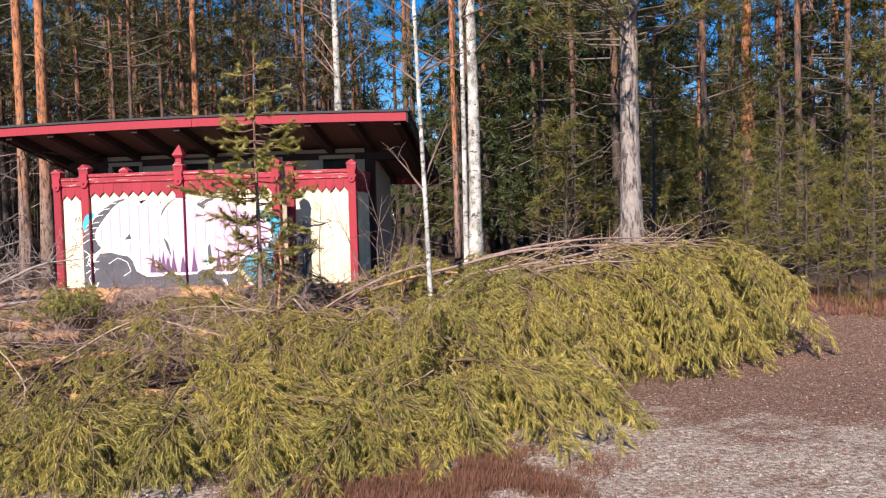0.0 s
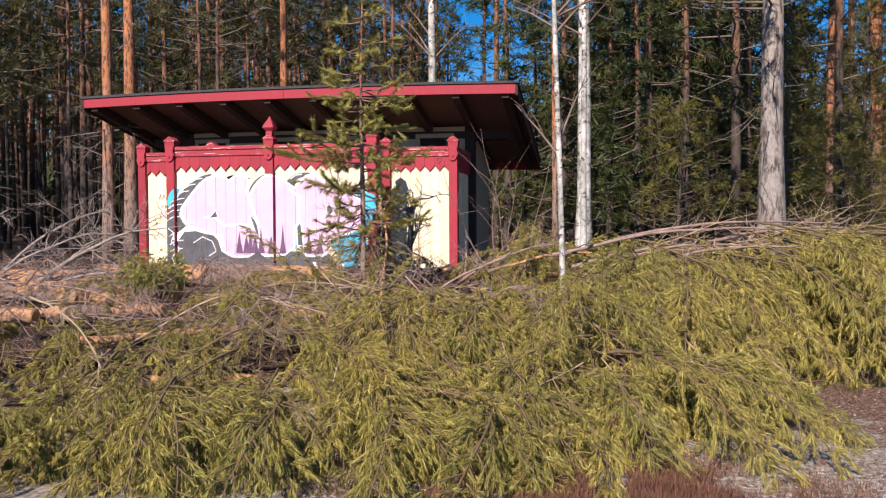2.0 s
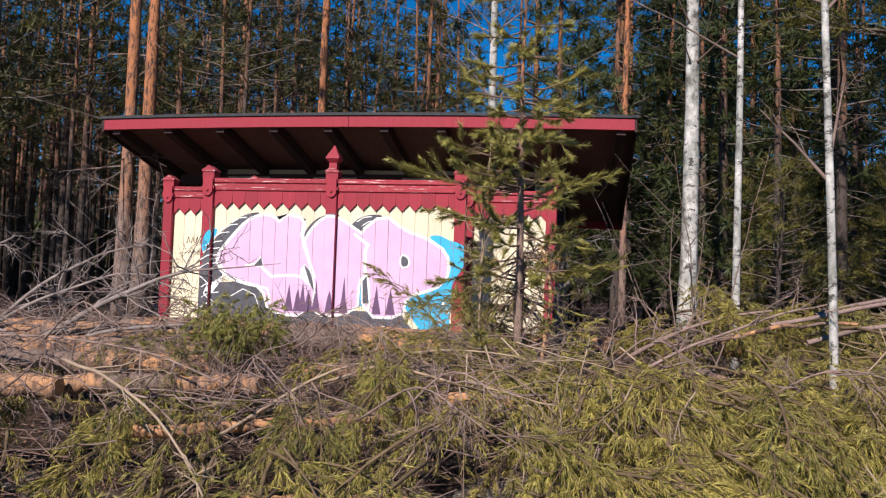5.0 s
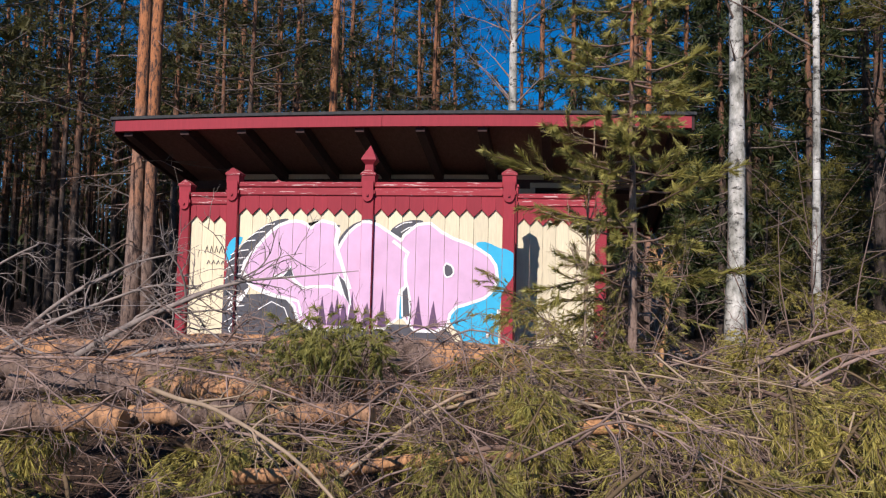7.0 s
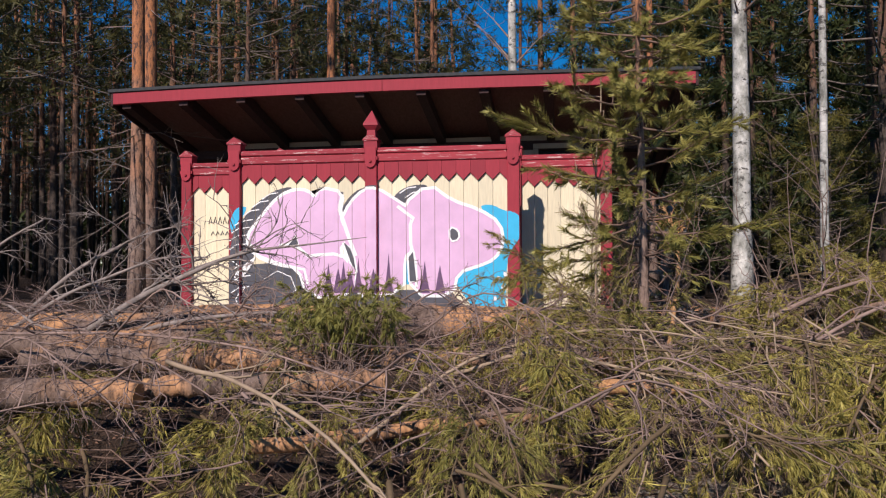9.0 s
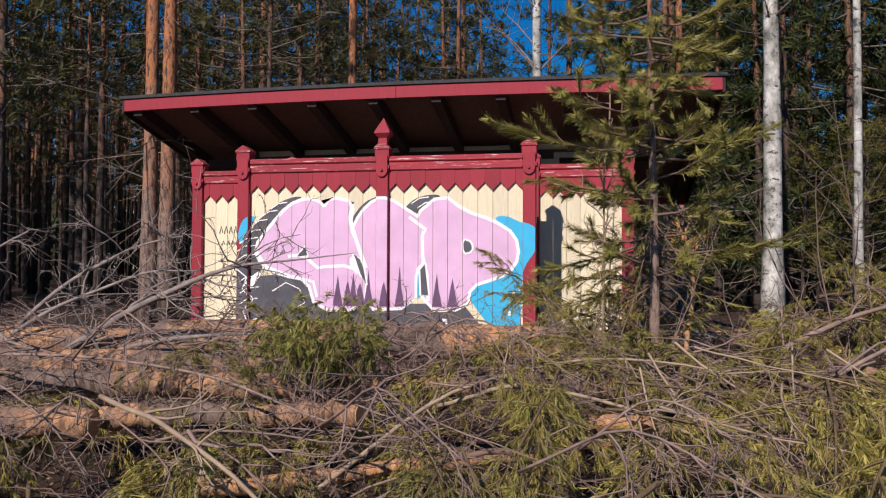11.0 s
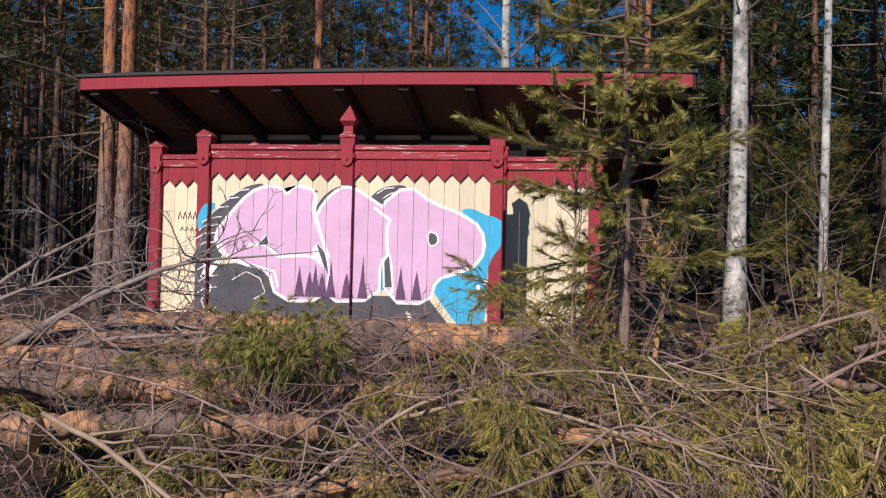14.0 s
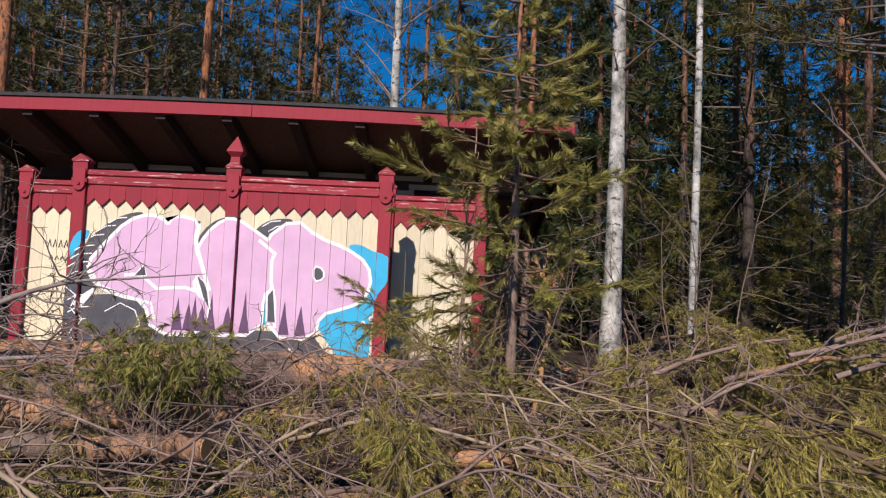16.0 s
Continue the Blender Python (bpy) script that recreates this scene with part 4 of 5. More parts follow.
def bury(src, m):
    """Lays a copy that cannot be told apart into the joined rest of the heap."""
    for o in src.children:
        vs, fs = joined.setdefault(o.name.split(".")[0], ([], []))
        b = len(vs)
        vs += [m @ v.co for v in o.data.vertices]
        fs += [tuple(b + i for i in p.vertices) for p in o.data.polygons]


def strew(sources, n, xr, yr, heading, spread, pitch, lift=(0.55, 1.0), scale=(0.8, 1.2), ok=None, put=lay):
    made, tries = 0, 0
    while made < n and tries < n * 40:
        tries += 1
        x = rng.uniform(*xr)
        y = table(EDGE, x) + rng.uniform(*yr)
        if ok and not ok(x, y):
            continue
        z = ridge(x, y) + (pile(x, y) - ridge(x, y)) * rng.uniform(*lift)
        yaw = heading + rng.uniform(-spread, spread)
        # follow the slope of the heap along the bough
        dx, dy = math.cos(radians(yaw)), math.sin(radians(yaw))
        s = rng.uniform(*scale)
        z2 = pile(x + dx * 1.1 * s, y + dy * 1.1 * s) * rng.uniform(0.55, 1.0)
        slope = -math.degrees(math.atan2(z2 - z, 1.1 * s)) + rng.uniform(*pitch)
        put(sources[made % len(sources)], pose(x, y, z, rng.uniform(-30, 30), slope, yaw) @ Matrix.Scale(s, 4))
        made += 1


def patch(x, y):
    """Boughs lie in clumps, with hollows between."""
    if -2.2 < x < -1.3 and 7.1 < y < 8.9 or -5.4 < x < -4.3 and 4.8 < y < 5.9 or -4.0 < x < -2.9 and 5.5 < y < 6.6:
        return False
    return noise.noise(Vector((x * 0.9, y * 1.1, 7.3))) > (0.10 if x < -2.4 else 0.0)


# the main heap, hanging towards the open ground
strew(green_kinds, 62, (-8.5, -2.0), (0.3, 1.6), -80, 45, (-8, 10), (0.45, 0.92), (0.8, 1.1), patch)
strew(green_kinds, 76, (-2.6, 0.5), (0.5, 3.0), -72, 50, (-8, 10), (0.45, 0.98), (0.8, 1.15), patch)
strew(green_kinds, 60, (-8.0, 0.2), (0.0, 1.0), -75, 50, (-4, 6), (0.5, 0.9), (0.7, 1.0), patch)
strew(green_kinds, 14, (-8.0, -3.0), (2.2, 3.8), -80, 70, (-4, 10), (0.4, 0.85), (0.5, 0.8), patch)
# low lobe of boughs that reaches onto the gravel
for i in range(22):
    lay(green_kinds[i % 7], pose(rng.uniform(-1.4, -0.2), rng.uniform(6.0, 6.9), rng.uniform(0.25, 0.5), rng.uniform(-20, 20), rng.uniform(6, 20), rng.uniform(-60, -15)) @ Matrix.Scale(rng.uniform(0.8, 1.05), 4))
# the fallen crowns on the open side, hanging from their stems
for i in range(120):
    f = rng.random()
    x, y = -0.7 + 2.8 * f, 8.7 + 1.5 * f + rng.uniform(-0.7, 0.9)
    z = table(CREST, x) * rng.uniform(0.66, 1.02)
    (bury if i % 5 < 3 else lay)(green_kinds[i % 7], pose(x, y, z, rng.uniform(-15, 15), rng.uniform(16, 38), rng.uniform(-70, -24)) @ Matrix.Scale(rng.uniform(0.95, 1.3), 4))
# boughs round the foot of the birch sapling
for i in range(26):
    lay(green_kinds[i % 7], pose(rng.uniform(-1.5, -0.3), rng.uniform(6.9, 7.9), rng.uniform(0.72, 0.98), rng.uniform(-25, 25), rng.uniform(6, 30), rng.uniform(-120, -30)) @ Matrix.Scale(rng.uniform(0.7, 1.0), 4))
# higher boughs towards the birches
for i in range(24):
    lay(green_kinds[i % 7], pose(rng.uniform(-1.9, 0.3), rng.uniform(9.1, 10.0), rng.uniform(0.85, 1.22), rng.uniform(-40, 40), rng.uniform(-8, 22), rng.uniform(-150, -20)) @ Matrix.Scale(rng.uniform(0.6, 0.95), 4))
# brush before the side screen
for i in range(30):
    (bury if i % 2 else lay)(green_kinds[i % 7], pose(rng.uniform(-3.7, -0.9), rng.uniform(9.0, 10.8), rng.uniform(0.75, 1.15), rng.uniform(-40, 40), rng.uniform(-14, 20), rng.uniform(-170, -10)) @ Matrix.Scale(rng.uniform(0.5, 0.8), 4))
for i in range(22):
    lay(bare_kinds[i % 9], pose(rng.uniform(-3.6, -0.9), rng.uniform(8.6, 10.8), 0.7, rng.uniform(-60, 60), -rng.uniform(5, 55), rng.uniform(0, 360)) @ Matrix.Scale(rng.uniform(0.5, 0.85), 4))
# pale arching stems along the top of the fallen crowns
for i in range(16):
    f = rng.random()
    lay(arch_kinds[i % 3], pose(-0.9 + 2.4 * f, 8.8 + 1.4 * f + rng.uniform(-0.3, 0.5), 1.0 + 0.18 * f, rng.uniform(-30, 30), rng.uniform(-22, -4), rng.uniform(-25, 40)) @ Matrix.Scale(rng.uniform(0.7, 1.1), 4))
strew(arch_kinds, 30, (-3.4, 0.4), (0.5, 2.8), -60, 70, (-6, 8), (0.95, 1.06), (0.35, 0.7))
# darker boughs buried under the bare branches
strew(green_kinds, 22, (-7.5, -2.2), (1.3, 3.6), -80, 60, (4, 16), (0.15, 0.5), (0.8, 1.1), put=bury)
strew(green_kinds, 12, (-5.0, -2.2), (1.3, 2.4), -80, 50, (8, 22), (0.75, 0.95), (0.45, 0.7))
# fresh boughs on top, towards the birches
strew(green_kinds, 30, (-3.7, -1.3), (0.9, 2.6), -75, 50, (0, 14), (0.85, 1.02), (0.55, 0.85))
# bare branches
strew(bare_kinds, 95, (-8.0, -2.6), (1.2, 4.4), -70, 110, (-10, 10), (0.72, 1.0), (0.55, 1.0))
strew(bare_kinds, 80, (-8.0, -1.6), (2.2, 6.0), 170, 70, (-16, 4), (0.75, 1.0), (0.6, 1.05))
strew(bare_kinds, 22, (-6.5, 0.8), (0.8, 1.9), -75, 80, (-4, 12), (0.75, 1.0), (0.4, 0.8))
strew(bare_kinds, 44, (-5.0, -2.6), (1.5, 3.2), -60, 120, (-6, 8), (0.6, 0.85), (0.5, 0.9))
strew(bare_kinds, 24, (-0.8, 2.2), (2.0, 3.4), -40, 60, (-6, 12), (0.95, 1.05), (0.6, 1.0))
# tangle at the foot of the young pine
for i in range(9):
    lay(green_kinds[i % 7], pose(-2.95 + rng.uniform(-0.45, 0.5), 7.15 + rng.uniform(-0.2, 0.3), 0.72, rng.uniform(-60, 60), -rng.uniform(15, 65), rng.uniform(0, 360)) @ Matrix.Scale(rng.uniform(0.35, 0.5), 4))
for i in range(12):
    lay(bare_kinds[i % 9], pose(-2.95 + rng.uniform(-0.4, 0.6), 7.7 + rng.uniform(-0.3, 0.6), 0.7, rng.uniform(-60, 60), -rng.uniform(20, 75), rng.uniform(0, 360)) @ Matrix.Scale(rng.uniform(0.5, 0.8), 4))
for i in range(3):
    lay(fan_kinds[i], pose(-4.9 + rng.uniform(-1.6, 0.6), 7.6 + rng.uniform(-0.5, 0.9), 0.84, rng.uniform(-60, 60), -rng.uniform(2, 26), rng.uniform(140, 215)) @ Matrix.Scale(rng.uniform(0.75, 1.1), 4))
heap = thing("bough_heap", label="tangled green pine boughs heaped together", category="branches", kind="stuff")
for name, mat in (("stem", TWIG_BROWN), ("side_twig", TWIG_BROWN), ("needles", NEEDLE_CUT)):
    tagged(part(name, joined[name], mat, heap), kind="stuff")


def log(x0, y0, z0, x1, y1, z1, r0, r1, label="felled pine trunk with flaking orange bark", cut=True, mat=None):
    t = thing("log", label=label, category="log", group="felled trunks")
    a, b = Vector((x0, y0, z0)), Vector((x1, y1, z1))
    n = 9 if r0 < 0.05 else 30
    pts = [a.lerp(b, i / n) + Vector((0, 0, 0.045 * (b - a).length * math.sin(3.14 * i / n) if r0 < 0.03 else 0)) + Vector((0, rng.uniform(-0.012, 0.012), rng.uniform(-0.015, 0.015))) for i in range(n + 1)]
    s = Soup()
    s.tube(pts, [r0 + (r1 - r0) * i / n + rng.uniform(-0.1, 0.1) * min(r0, 0.08) for i in range(n + 1)], 12, False)
    part("bark", s.data(), mat or LOG_BARK, t)
    for p, q, r in ((pts[0], pts[1], r0), (pts[-1], pts[-2], r1)):
        e = Soup()
        d = (p - q).normalized()
        e.tube([p - d * 0.02, p + d * 0.004], [r * 0.96, r * 0.93], 12)
        if cut:
            part("cut_end", e.data(), CUT_WOOD, t)


log(-9.8, 7.7, 0.74, -4.6, 7.45, 0.76, 0.10, 0.085)
log(-9.4, 6.05, 0.60, -5.25, 6.3, 0.66, 0.085, 0.065)
log(-6.3, 7.05, 0.72, -4.3, 6.85, 0.76, 0.065, 0.058)
log(-9.0, 8.5, 0.78, -5.2, 8.6, 0.80, 0.11, 0.10)
log(-6.6, 9.3, 0.80, -3.3, 9.0, 0.80, 0.13, 0.12)
log(-3.2, 9.2, 0.80, -1.0, 9.8, 0.86, 0.09, 0.08)
log(-4.9, 10.3, 0.72, -2.6, 10.0, 0.74, 0.12, 0.11)
log(-4.1, 5.95, 0.20, -2.7, 6.2, 0.24, 0.06, 0.05)
log(-4.35, 7.35, 0.70, -3.05, 7.25, 0.75, 0.055, 0.05)
log(-5.3, 6.45, 0.66, -4.15, 6.4, 0.72, 0.05, 0.045)
log(-4.6, 5.95, 0.52, -3.2, 6.65, 0.60, 0.032, 0.026)
log(-3.6, 6.9, 0.62, -2.3, 6.75, 0.68, 0.035, 0.03)
log(-3.8, 6.2, 0.58, -3.3, 6.32, 0.62, 0.013, 0.010, "short cut stick with pinkish bark", False, TWIG)
log(-2.5, 6.7, 0.86, -2.0, 5.3, 0.48, 0.011, 0.005, "long brown bent stick over the boughs", False, TWIG)
log(-1.9, 7.9, 0.78, -1.1, 7.2, 0.56, 0.026, 0.02, "reddish bare branch in a hollow of the brush")
log(-1.75, 8.0, 0.93, -0.8, 7.9, 1.12, 0.017, 0.010, "orange-brown cut branch on the brush")
for a, b in (((-1.2, 8.5, 1.08), (1.5, 9.2, 1.30)), ((-0.8, 8.9, 1.16), (1.8, 9.9, 1.36)), ((-0.2, 8.2, 1.02), (1.3, 8.8, 1.14)), ((-1.0, 8.3, 0.98), (0.6, 8.7, 1.16)), ((0.3, 8.9, 1.2), (2.1, 9.9, 1.26))):
    log(*a, *b, 0.018, 0.007, "thin pale stem of a fallen pine", False, TWIG_DEAD)


def limb_of(name, label, rows, r0, r1, twigs, seed, mat, reach=0.7, rise=0.25):
    """A long bare limb through a few bends, with crooked forking side twigs along it."""
    r = random.Random(seed)
    t = thing(name, label=label, category="branch", group="limbs of a felled tree")
    ctrl = [Vector(p) for p in rows]
    n = 5 * (len(ctrl) - 1)
    pts = [along(ctrl, i / n) + Vector((r.gauss(0, 0.012), r.gauss(0, 0.016), r.gauss(0, 0.014))) for i in range(n + 1)]
    for _ in range(3):
        pts = pts[:1] + [(a + 2 * b + c) / 4 for a, b, c in zip(pts, pts[1:], pts[2:])] + pts[-1:]
    main, side = Soup(), Soup()
    main.tube(pts, [r0 + (r1 - r0) * i / n for i in range(n + 1)], 7)

    def fork(p, d, L, rad, level):
        q, e = [p], d
        for _ in range(5 - level):
            e = (e + Vector((r.gauss(0, 0.24), r.gauss(0, 0.24), r.gauss(0, 0.20) - 0.03))).normalized()
            q.append(q[-1] + e * L / (5 - level))
        side.tube(q, [rad * (1 - 0.75 * i / (len(q) - 1)) for i in range(len(q))], 4 if level == 0 else 3, False)
        if level < 2:
            for _ in range(4 if level == 0 else 3):
                f = r.uniform(0.2, 0.95)
                w = (e * 0.7 + Vector((r.gauss(0, 0.7), r.gauss(0, 0.7), r.gauss(0, 0.55)))).normalized()
                fork(along(q, f), w, L * r.uniform(0.3, 0.6), rad * 0.5 + 0.0006, level + 1)

    for i in range(twigs):
        f = r.uniform(0.08, 1.0)
        d = (along(pts, f + 0.06) - along(pts, f - 0.06)).normalized()
        w = (d * r.uniform(0.5, 1.1) + Vector((r.gauss(0, 0.5), r.gauss(0, 0.6), r.gauss(rise, 0.5)))).normalized()
        fork(along(pts, f), w, reach * r.uniform(0.35, 1.0) * (1.15 - 0.5 * f), (r0 + (r1 - r0) * f) * 0.42 + 0.0022, 0)
    part("stem", main.data(), mat, t)
    tagged(part("side_twig", side.data(), mat, t), kind="stuff")
    return t


GREY_LIMB = "long bare grey limb of a felled tree resting on the logs"
limb_of("dead_branch", GREY_LIMB, ((-6.95, 8.45, 0.70), (-6.3, 8.3, 1.03), (-5.75, 8.1, 1.23), (-5.3, 7.9, 1.34), (-4.55, 7.7, 1.38)), 0.030, 0.002, 20, 3, FAN_GREY, 0.75)
limb_of("dead_branch", GREY_LIMB, ((-7.7, 8.9, 0.78), (-7.1, 8.9, 1.28), (-6.7, 9.0, 1.46), (-6.3, 9.0, 1.56)), 0.020, 0.005, 13, 4, FAN_GREY, 0.6, 0.05)
limb_of("dead_branch", GREY_LIMB, ((-8.3, 8.2, 0.78), (-7.6, 8.2, 1.2), (-7.0, 8.2, 1.56)), 0.022, 0.006, 8, 5, FAN_GREY, 0.55)
limb_of("dead_branch", GREY_LIMB, ((-7.4, 8.4, 0.76), (-6.9, 8.4, 1.05), (-6.3, 8.5, 1.28), (-5.9, 8.5, 1.3)), 0.018, 0.004, 12, 6, FAN_GREY, 0.6, 0.0)
limb_of("dead_branch", GREY_LIMB, ((-6.2, 7.7, 0.74), (-5.6, 7.4, 0.92), (-4.9, 7.2, 0.98), (-4.3, 7.1, 0.9)), 0.017, 0.004, 14, 7, FAN_GREY, 0.55, 0.1)
limb_of("dead_branch", GREY_LIMB, ((-6.5, 6.9, 0.86), (-5.6, 6.6, 0.90), (-4.7, 6.3, 0.86), (-4.0, 5.9, 0.72)), 0.009, 0.003, 14, 8, TWIG_DEAD, 0.5, -0.3)
STEM_LABEL = "long pale brown curved stem lying over the boughs"
limb_of("dead_branch", STEM_LABEL, ((-4.75, 5.6, 0.86), (-4.4, 5.35, 0.86), (-4.13, 5.17, 0.77), (-3.75, 4.95, 0.52)), 0.009, 0.004, 9, 9, STEM_PALE, 0.35, -0.2)
limb_of("dead_branch", STEM_LABEL, ((-3.9, 6.7, 0.72), (-3.5, 6.55, 0.84), (-2.9, 6.25, 0.74), (-2.6, 5.8, 0.42)), 0.010, 0.004, 9, 10, STEM_PALE, 0.4, -0.2)
limb_of("dead_branch", STEM_LABEL, ((-4.2, 6.0, 0.50), (-3.85, 6.6, 0.80), (-3.3, 6.9, 0.92), (-2.6, 7.0, 0.86)), 0.010, 0.004, 10, 12, STEM_PALE, 0.4, 0.0)
limb_of("dead_branch", STEM_LABEL, ((-2.4, 7.5, 0.62), (-1.9, 7.4, 0.95), (-1.4, 7.5, 1.16), (-1.0, 7.6, 1.24)), 0.013, 0.004, 10, 13, TWIG_DEAD, 0.45, 0.1)
limb_of("dead_branch", STEM_LABEL, ((-2.2, 8.8, 0.78), (-1.7, 8.6, 1.05), (-1.2, 8.5, 1.2)), 0.020, 0.008, 8, 14, TWIG_DEAD, 0.5, 0.1)
for k in range(12):
    q = random.Random(90 + k)
    x, y = q.uniform(-6.2, -1.2), q.uniform(5.6, 7.6)
    z, a = pile(x, y), q.uniform(-0.9, 0.9)
    limb_of("dead_branch", "thin arching grey-brown twig over the brush heap", ((x, y, z - 0.12), (x + 0.35 * math.cos(a), y - 0.25 + 0.2 * math.sin(a), z + 0.12), (x + 0.75 * math.cos(a), y - 0.5 + 0.4 * math.sin(a), z - 0.05)), 0.006, 0.002, 9, 40 + k, TWIG_DEAD, 0.4, -0.25)
# stems that stand round the young pine
limb_of("dead_sapling", "thin pale dead stem standing beside the young pine", ((-3.2, 8.0, 0.60), (-3.21, 8.0, 1.33), (-3.2, 8.0, 1.8), (-3.17, 8.0, 2.35)), 0.008, 0.004, 14, 15, STEM_PALE, 0.4, -0.1)
limb_of("dead_sapling", "crooked orange-brown dead stem beside the young pine", ((-2.80, 8.0, 0.66), (-2.74, 8.0, 1.0), (-2.73, 8.0, 1.3), (-2.78, 8.0, 1.5)), 0.016, 0.009, 9, 16, CUT_WOOD, 0.3, 0.0)
limb_of("dead_sapling", "grey broken trunk with dead twigs behind the young pine", ((-2.72, 8.9, 0.5), (-2.71, 8.9, 1.2), (-2.69, 8.9, 1.68)), 0.036, 0.026, 26, 17, PINE_GREY, 0.55, -0.3)
limb_of("dead_sapling", "reddish dead stem with hanging twigs behind the young pine", ((-2.98, 8.6, 0.5), (-3.0, 8.6, 1.0), (-2.95, 8.6, 1.5)), 0.026, 0.012, 26, 18, TWIG, 0.5, -0.4)


def bare_shrub():
    t = thing("bare_shrub", label="bare brown leafless shrub of a few upright stems", category="shrub")
    r = random.Random(71)
    for i in range(5):
        m, w = crooked(r, r.uniform(1.2, 1.9), 0.008, 0.22, 2)
        s = part("stem", m, BROWN_TWIG, t)
        tagged(part("side_twig", w, BROWN_TWIG, s), kind="stuff")
        s.matrix_basis = pose(r.uniform(-0.12, 0.12), r.uniform(-0.1, 0.1), 0, 0, -r.uniform(68, 88), r.uniform(0, 360))
    t.matrix_basis = pose(-1.68, 8.7, 0.62)


bare_shrub()


def stake(x, y, z, h, r, lean=(0, 0), label="splintered upright stub of a cut sapling"):
    t = thing("stub", label=label, category="stub", group="stubs in the brush")
    s = Soup()
    s.tube([(x, y, z - 0.4), (x + lean[0] * 0.5, y, z + h * 0.5), (x + lean[0], y + lean[1], z + h)], [r, r, r * 0.6], 6)
    part("wood", s.data(), TWIG, t)


stake(-2.2, 8.0, 0.50, 0.22, 0.018)


def tuft_pine():
    """The small bushy pine top in front of the mural."""
    r = random.Random(52)
    t = thing("small_pine", label="small bushy green pine standing in the brush", category="pine tree")
    wood, green = Soup(), Soup()
    for i in range(300):
        a, b, f = r.uniform(0, 6.28), r.uniform(-0.6, 1.0), r.random() ** 0.45
        d = Vector((math.cos(a) * math.sqrt(1 - b * b), math.sin(a) * math.sqrt(1 - b * b), b))
        q = Vector((0.31 * d.x, 0.24 * d.y, 0.14 + 0.17 * d.z)) * f + Vector((0, 0, 0.06))
        if i % 4 == 0:
            wood.tube([(q.x * 0.4, q.y * 0.4, -0.1), q], [0.004, 0.002], 3, False)
        e = (d * 0.12 + Vector((r.uniform(-0.6, 0.6), r.uniform(-0.6, 0.6), r.uniform(-0.8, 0.7)))).normalized()
        green.brush(r, [q, q + e * 0.04, q + e * 0.08 + Vector((0, 0, -0.02))], 0.0, 36, 0.048, 0.0050, 0.6, 0.5)
    part("stem", wood.data(), TWIG, t)
    tagged(part("needles", green.data(), NEEDLE, t), kind="stuff")
    t.matrix_basis = pose(-4.45, 6.75, 0.80)


tuft_pine()


# ---------- low plants ----------
def tufts(name, n, where, size, blades, mat, label, category, width=0.004):
    r = random.Random(len(name) + n)
    s = Soup()
    for _ in range(n):
        x, y = where(r)
        b = Vector((x, y, ridge(x, y)))
        for k in range(blades):
            a, u = r.uniform(0, 6.28), r.uniform(0.1, 1.9)
            d = Vector((math.cos(a) * u, math.sin(a) * u, 1)).normalized()
            p = b + Vector((r.uniform(-0.1, 0.1), r.uniform(-0.1, 0.1), 0))
            s.blade(p, p + d * size * r.uniform(0.4, 1.1), width, Vector((math.sin(a), -math.cos(a), 0)))
    t = thing(name, label=label, category=category, kind="stuff")
    part("blades", s.data(), mat, t)


def heath(r):
    while True:
        x, y = r.gauss(-0.75, 0.55), r.gauss(4.5, 0.35)
        if y < table(EDGE, x) + 0.3 and noise.noise(Vector((x * 2.6, y * 2.6, 2.0))) > -0.12:
            return x, y


def strip(r):
    x = r.uniform(-9, 2.4)
    return x, table(EDGE, x) + r.uniform(-0.3, 0.5)


def verge(r):
    return r.uniform(2.2, 11), r.uniform(10.6, 16)


tufts("heather", 1900, heath, 0.075, 20, HEATHER, "brown dry heather at the foot of the brush", "heather", 0.006)
tufts("heather", 2200, verge, 0.15, 16, HEATHER, "brown heath shrubs at the forest edge", "heather", 0.012)
tufts("low_shrub", 300, strip, 0.16, 14, GREEN_TUFT, "low green lingonberry along the brush", "shrub", 0.009)
tufts("low_shrub", 350, verge, 0.3, 12, GREEN_TUFT, "low yellow-green shrubs at the forest edge", "shrub", 0.012)


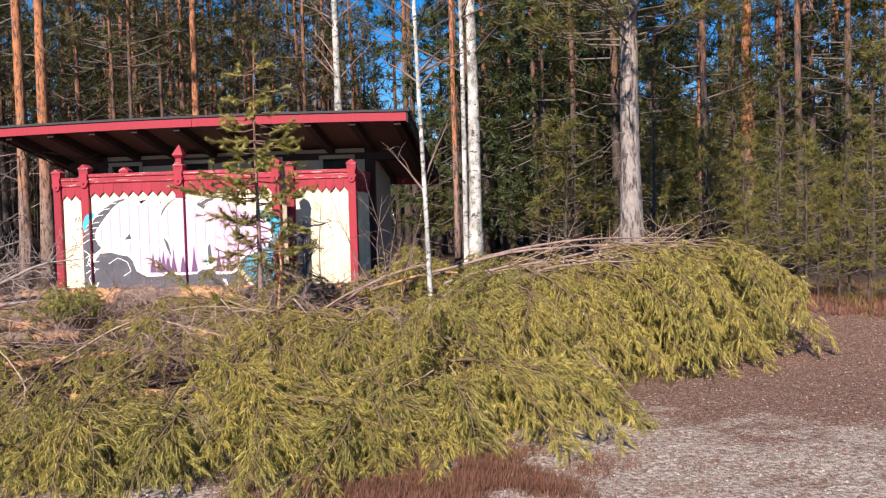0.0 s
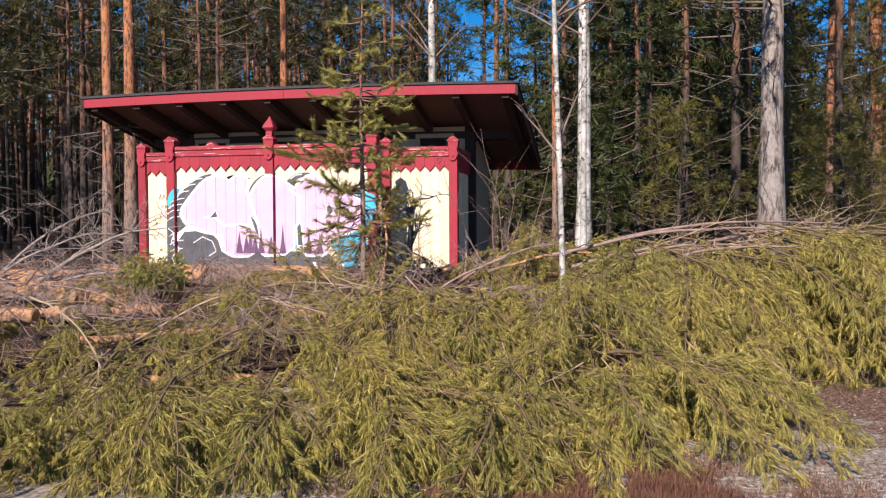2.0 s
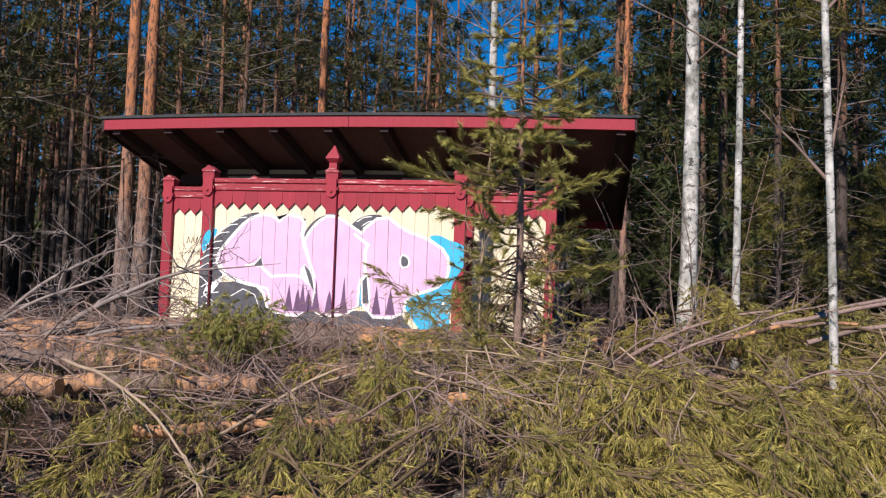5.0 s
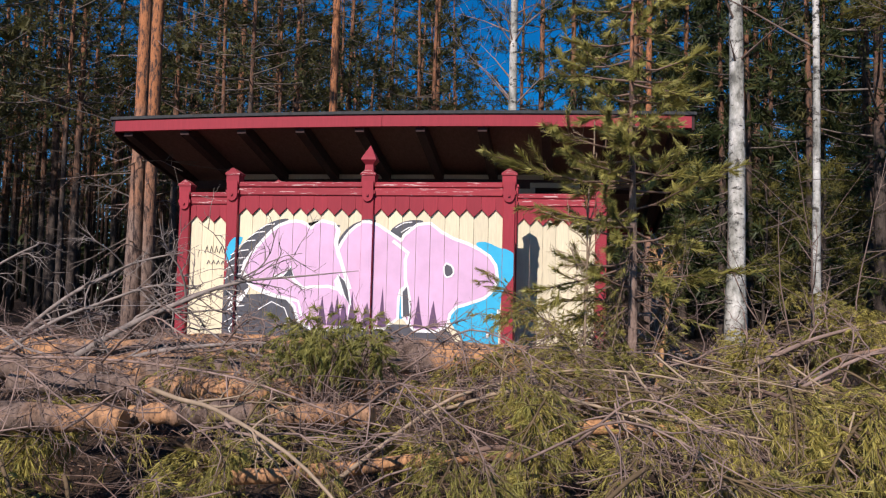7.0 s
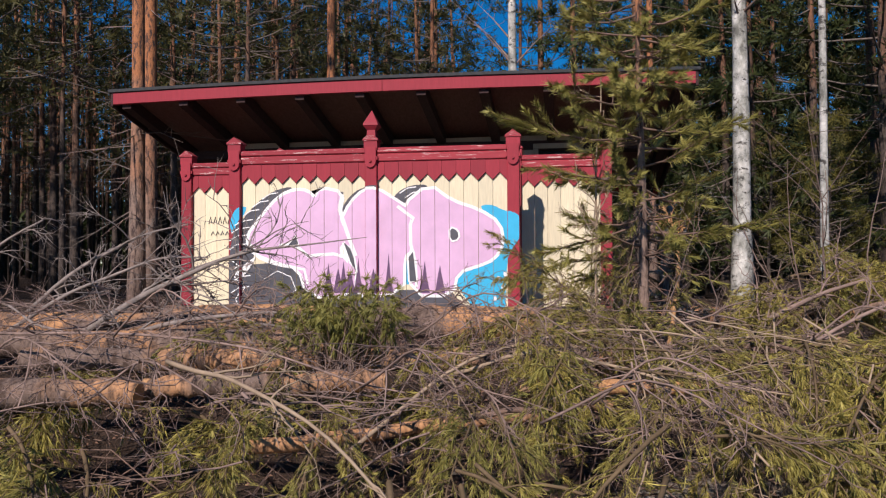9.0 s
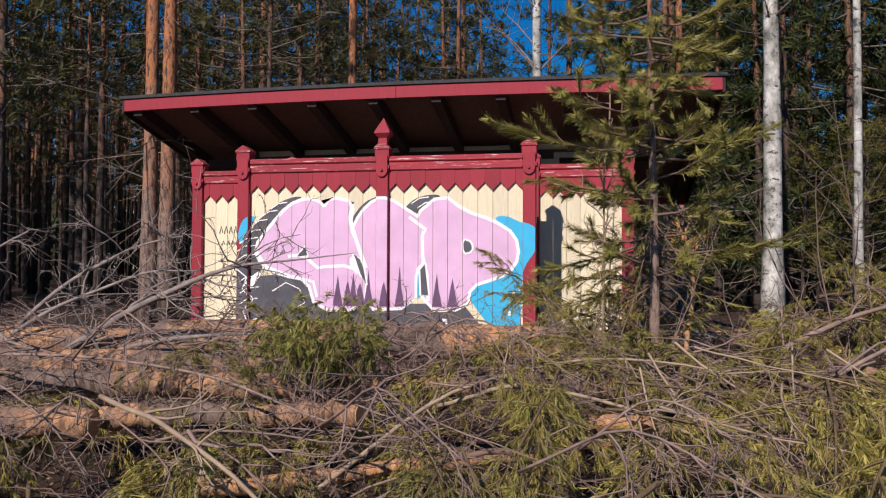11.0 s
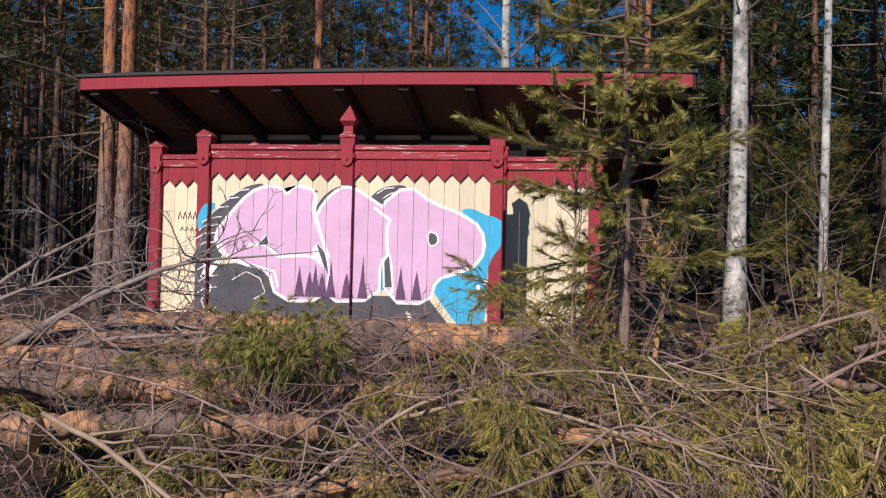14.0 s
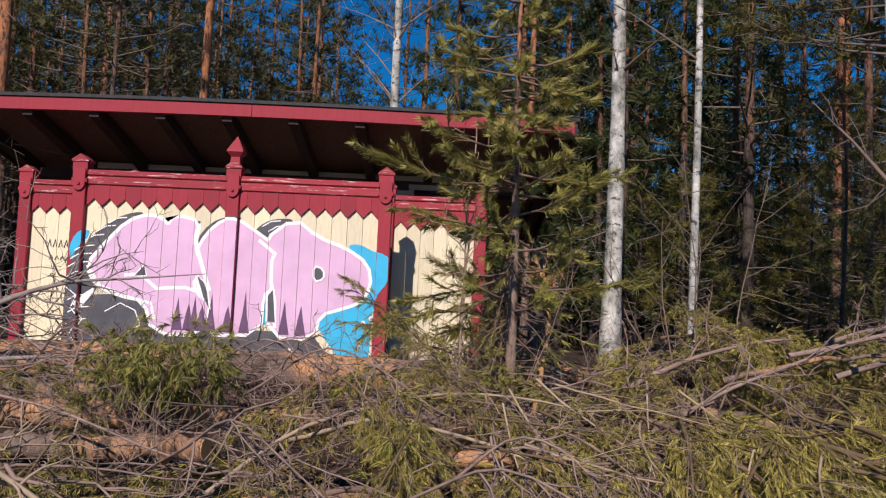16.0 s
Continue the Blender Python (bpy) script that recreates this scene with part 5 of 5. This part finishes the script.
def scatter(name, n, where, size, mat, label, category):
    """Small loose bits lying on the ground."""
    r = random.Random(n)
    vs, fs = [], []
    for _ in range(n):
        x, y = where(r)
        s, a = size * r.uniform(0.4, 1.3), r.uniform(0, 6.28)
        z = ridge(x, y) + 0.004
        b = len(vs)
        for k in range(5):
            q = a + k * 1.2566
            vs.append((x + s * math.cos(q) * r.uniform(0.6, 1.1), y + s * math.sin(q) * r.uniform(0.6, 1.1), z))
        vs.append((x, y, z + s * r.uniform(0.4, 0.9)))
        fs += [(b + k, b + (k + 1) % 5, b + 5) for k in range(5)]
    tagged(part(name, (vs, fs), mat), label, category, kind="stuff")


def twig_litter(n):
    """Small dead twigs that fill the hollows of the heap, too many to pick apart."""
    r = random.Random(404)
    s = Soup()
    for _ in range(n):
        x = r.uniform(-8.0, 0.2)
        y = table(EDGE, x) + r.uniform(0.1, 5.0)
        low = ridge(x, y)
        p = Vector((x, y, low + (pile(x, y) - low) * r.uniform(0.02, 0.45)))
        a, e, L = r.uniform(0, 6.28), r.gauss(0, 0.45), r.uniform(0.15, 0.55)
        d = Vector((math.cos(a) * math.cos(e), math.sin(a) * math.cos(e), math.sin(e)))
        k = Vector((r.gauss(0, 0.12), r.gauss(0, 0.12), r.gauss(0, 0.10))) * L
        w = r.uniform(0.0022, 0.005)
        s.tube([p, p + d * L * 0.5 + k, p + d * L], [w, w * 0.8, w * 0.4], 3, False)
        s.tube([p + d * L * 0.5 + k, p + d * L * 0.75 - k * 1.6], [w * 0.7, w * 0.3], 3, False)
    tagged(part("dead_twigs", s.data(), TWIG), "tangle of thin dead grey-brown twigs under the brush", "twigs", kind="stuff")


twig_litter(2400)


def open_ground(r):
    while True:
        x, y = r.uniform(-2.5, 8), r.uniform(2.2, 11)
        if y < table(EDGE, x) + 0.2:
            return x, y


scatter("pebble", 3500, open_ground, 0.010, plain("pale_pebbles", (0.42, 0.37, 0.31), 0.9, 0.4, 40), "pale pebbles and lichen scraps on the ground", "pebbles")
scatter("leaf_litter", 6000, open_ground, 0.016, plain("brown_leaf_scraps", (0.14, 0.07, 0.05), 0.9, 0.5, 40), "brown scraps of leaves and bark on the ground", "litter")
scatter("leaf_litter", 6000, lambda r: (r.uniform(-9, 0), r.uniform(5, 11.5)), 0.014, plain("brown_bark_scraps", (0.23, 0.13, 0.09), 0.9, 0.5, 40), "brown bark and needle litter under the brush", "litter")
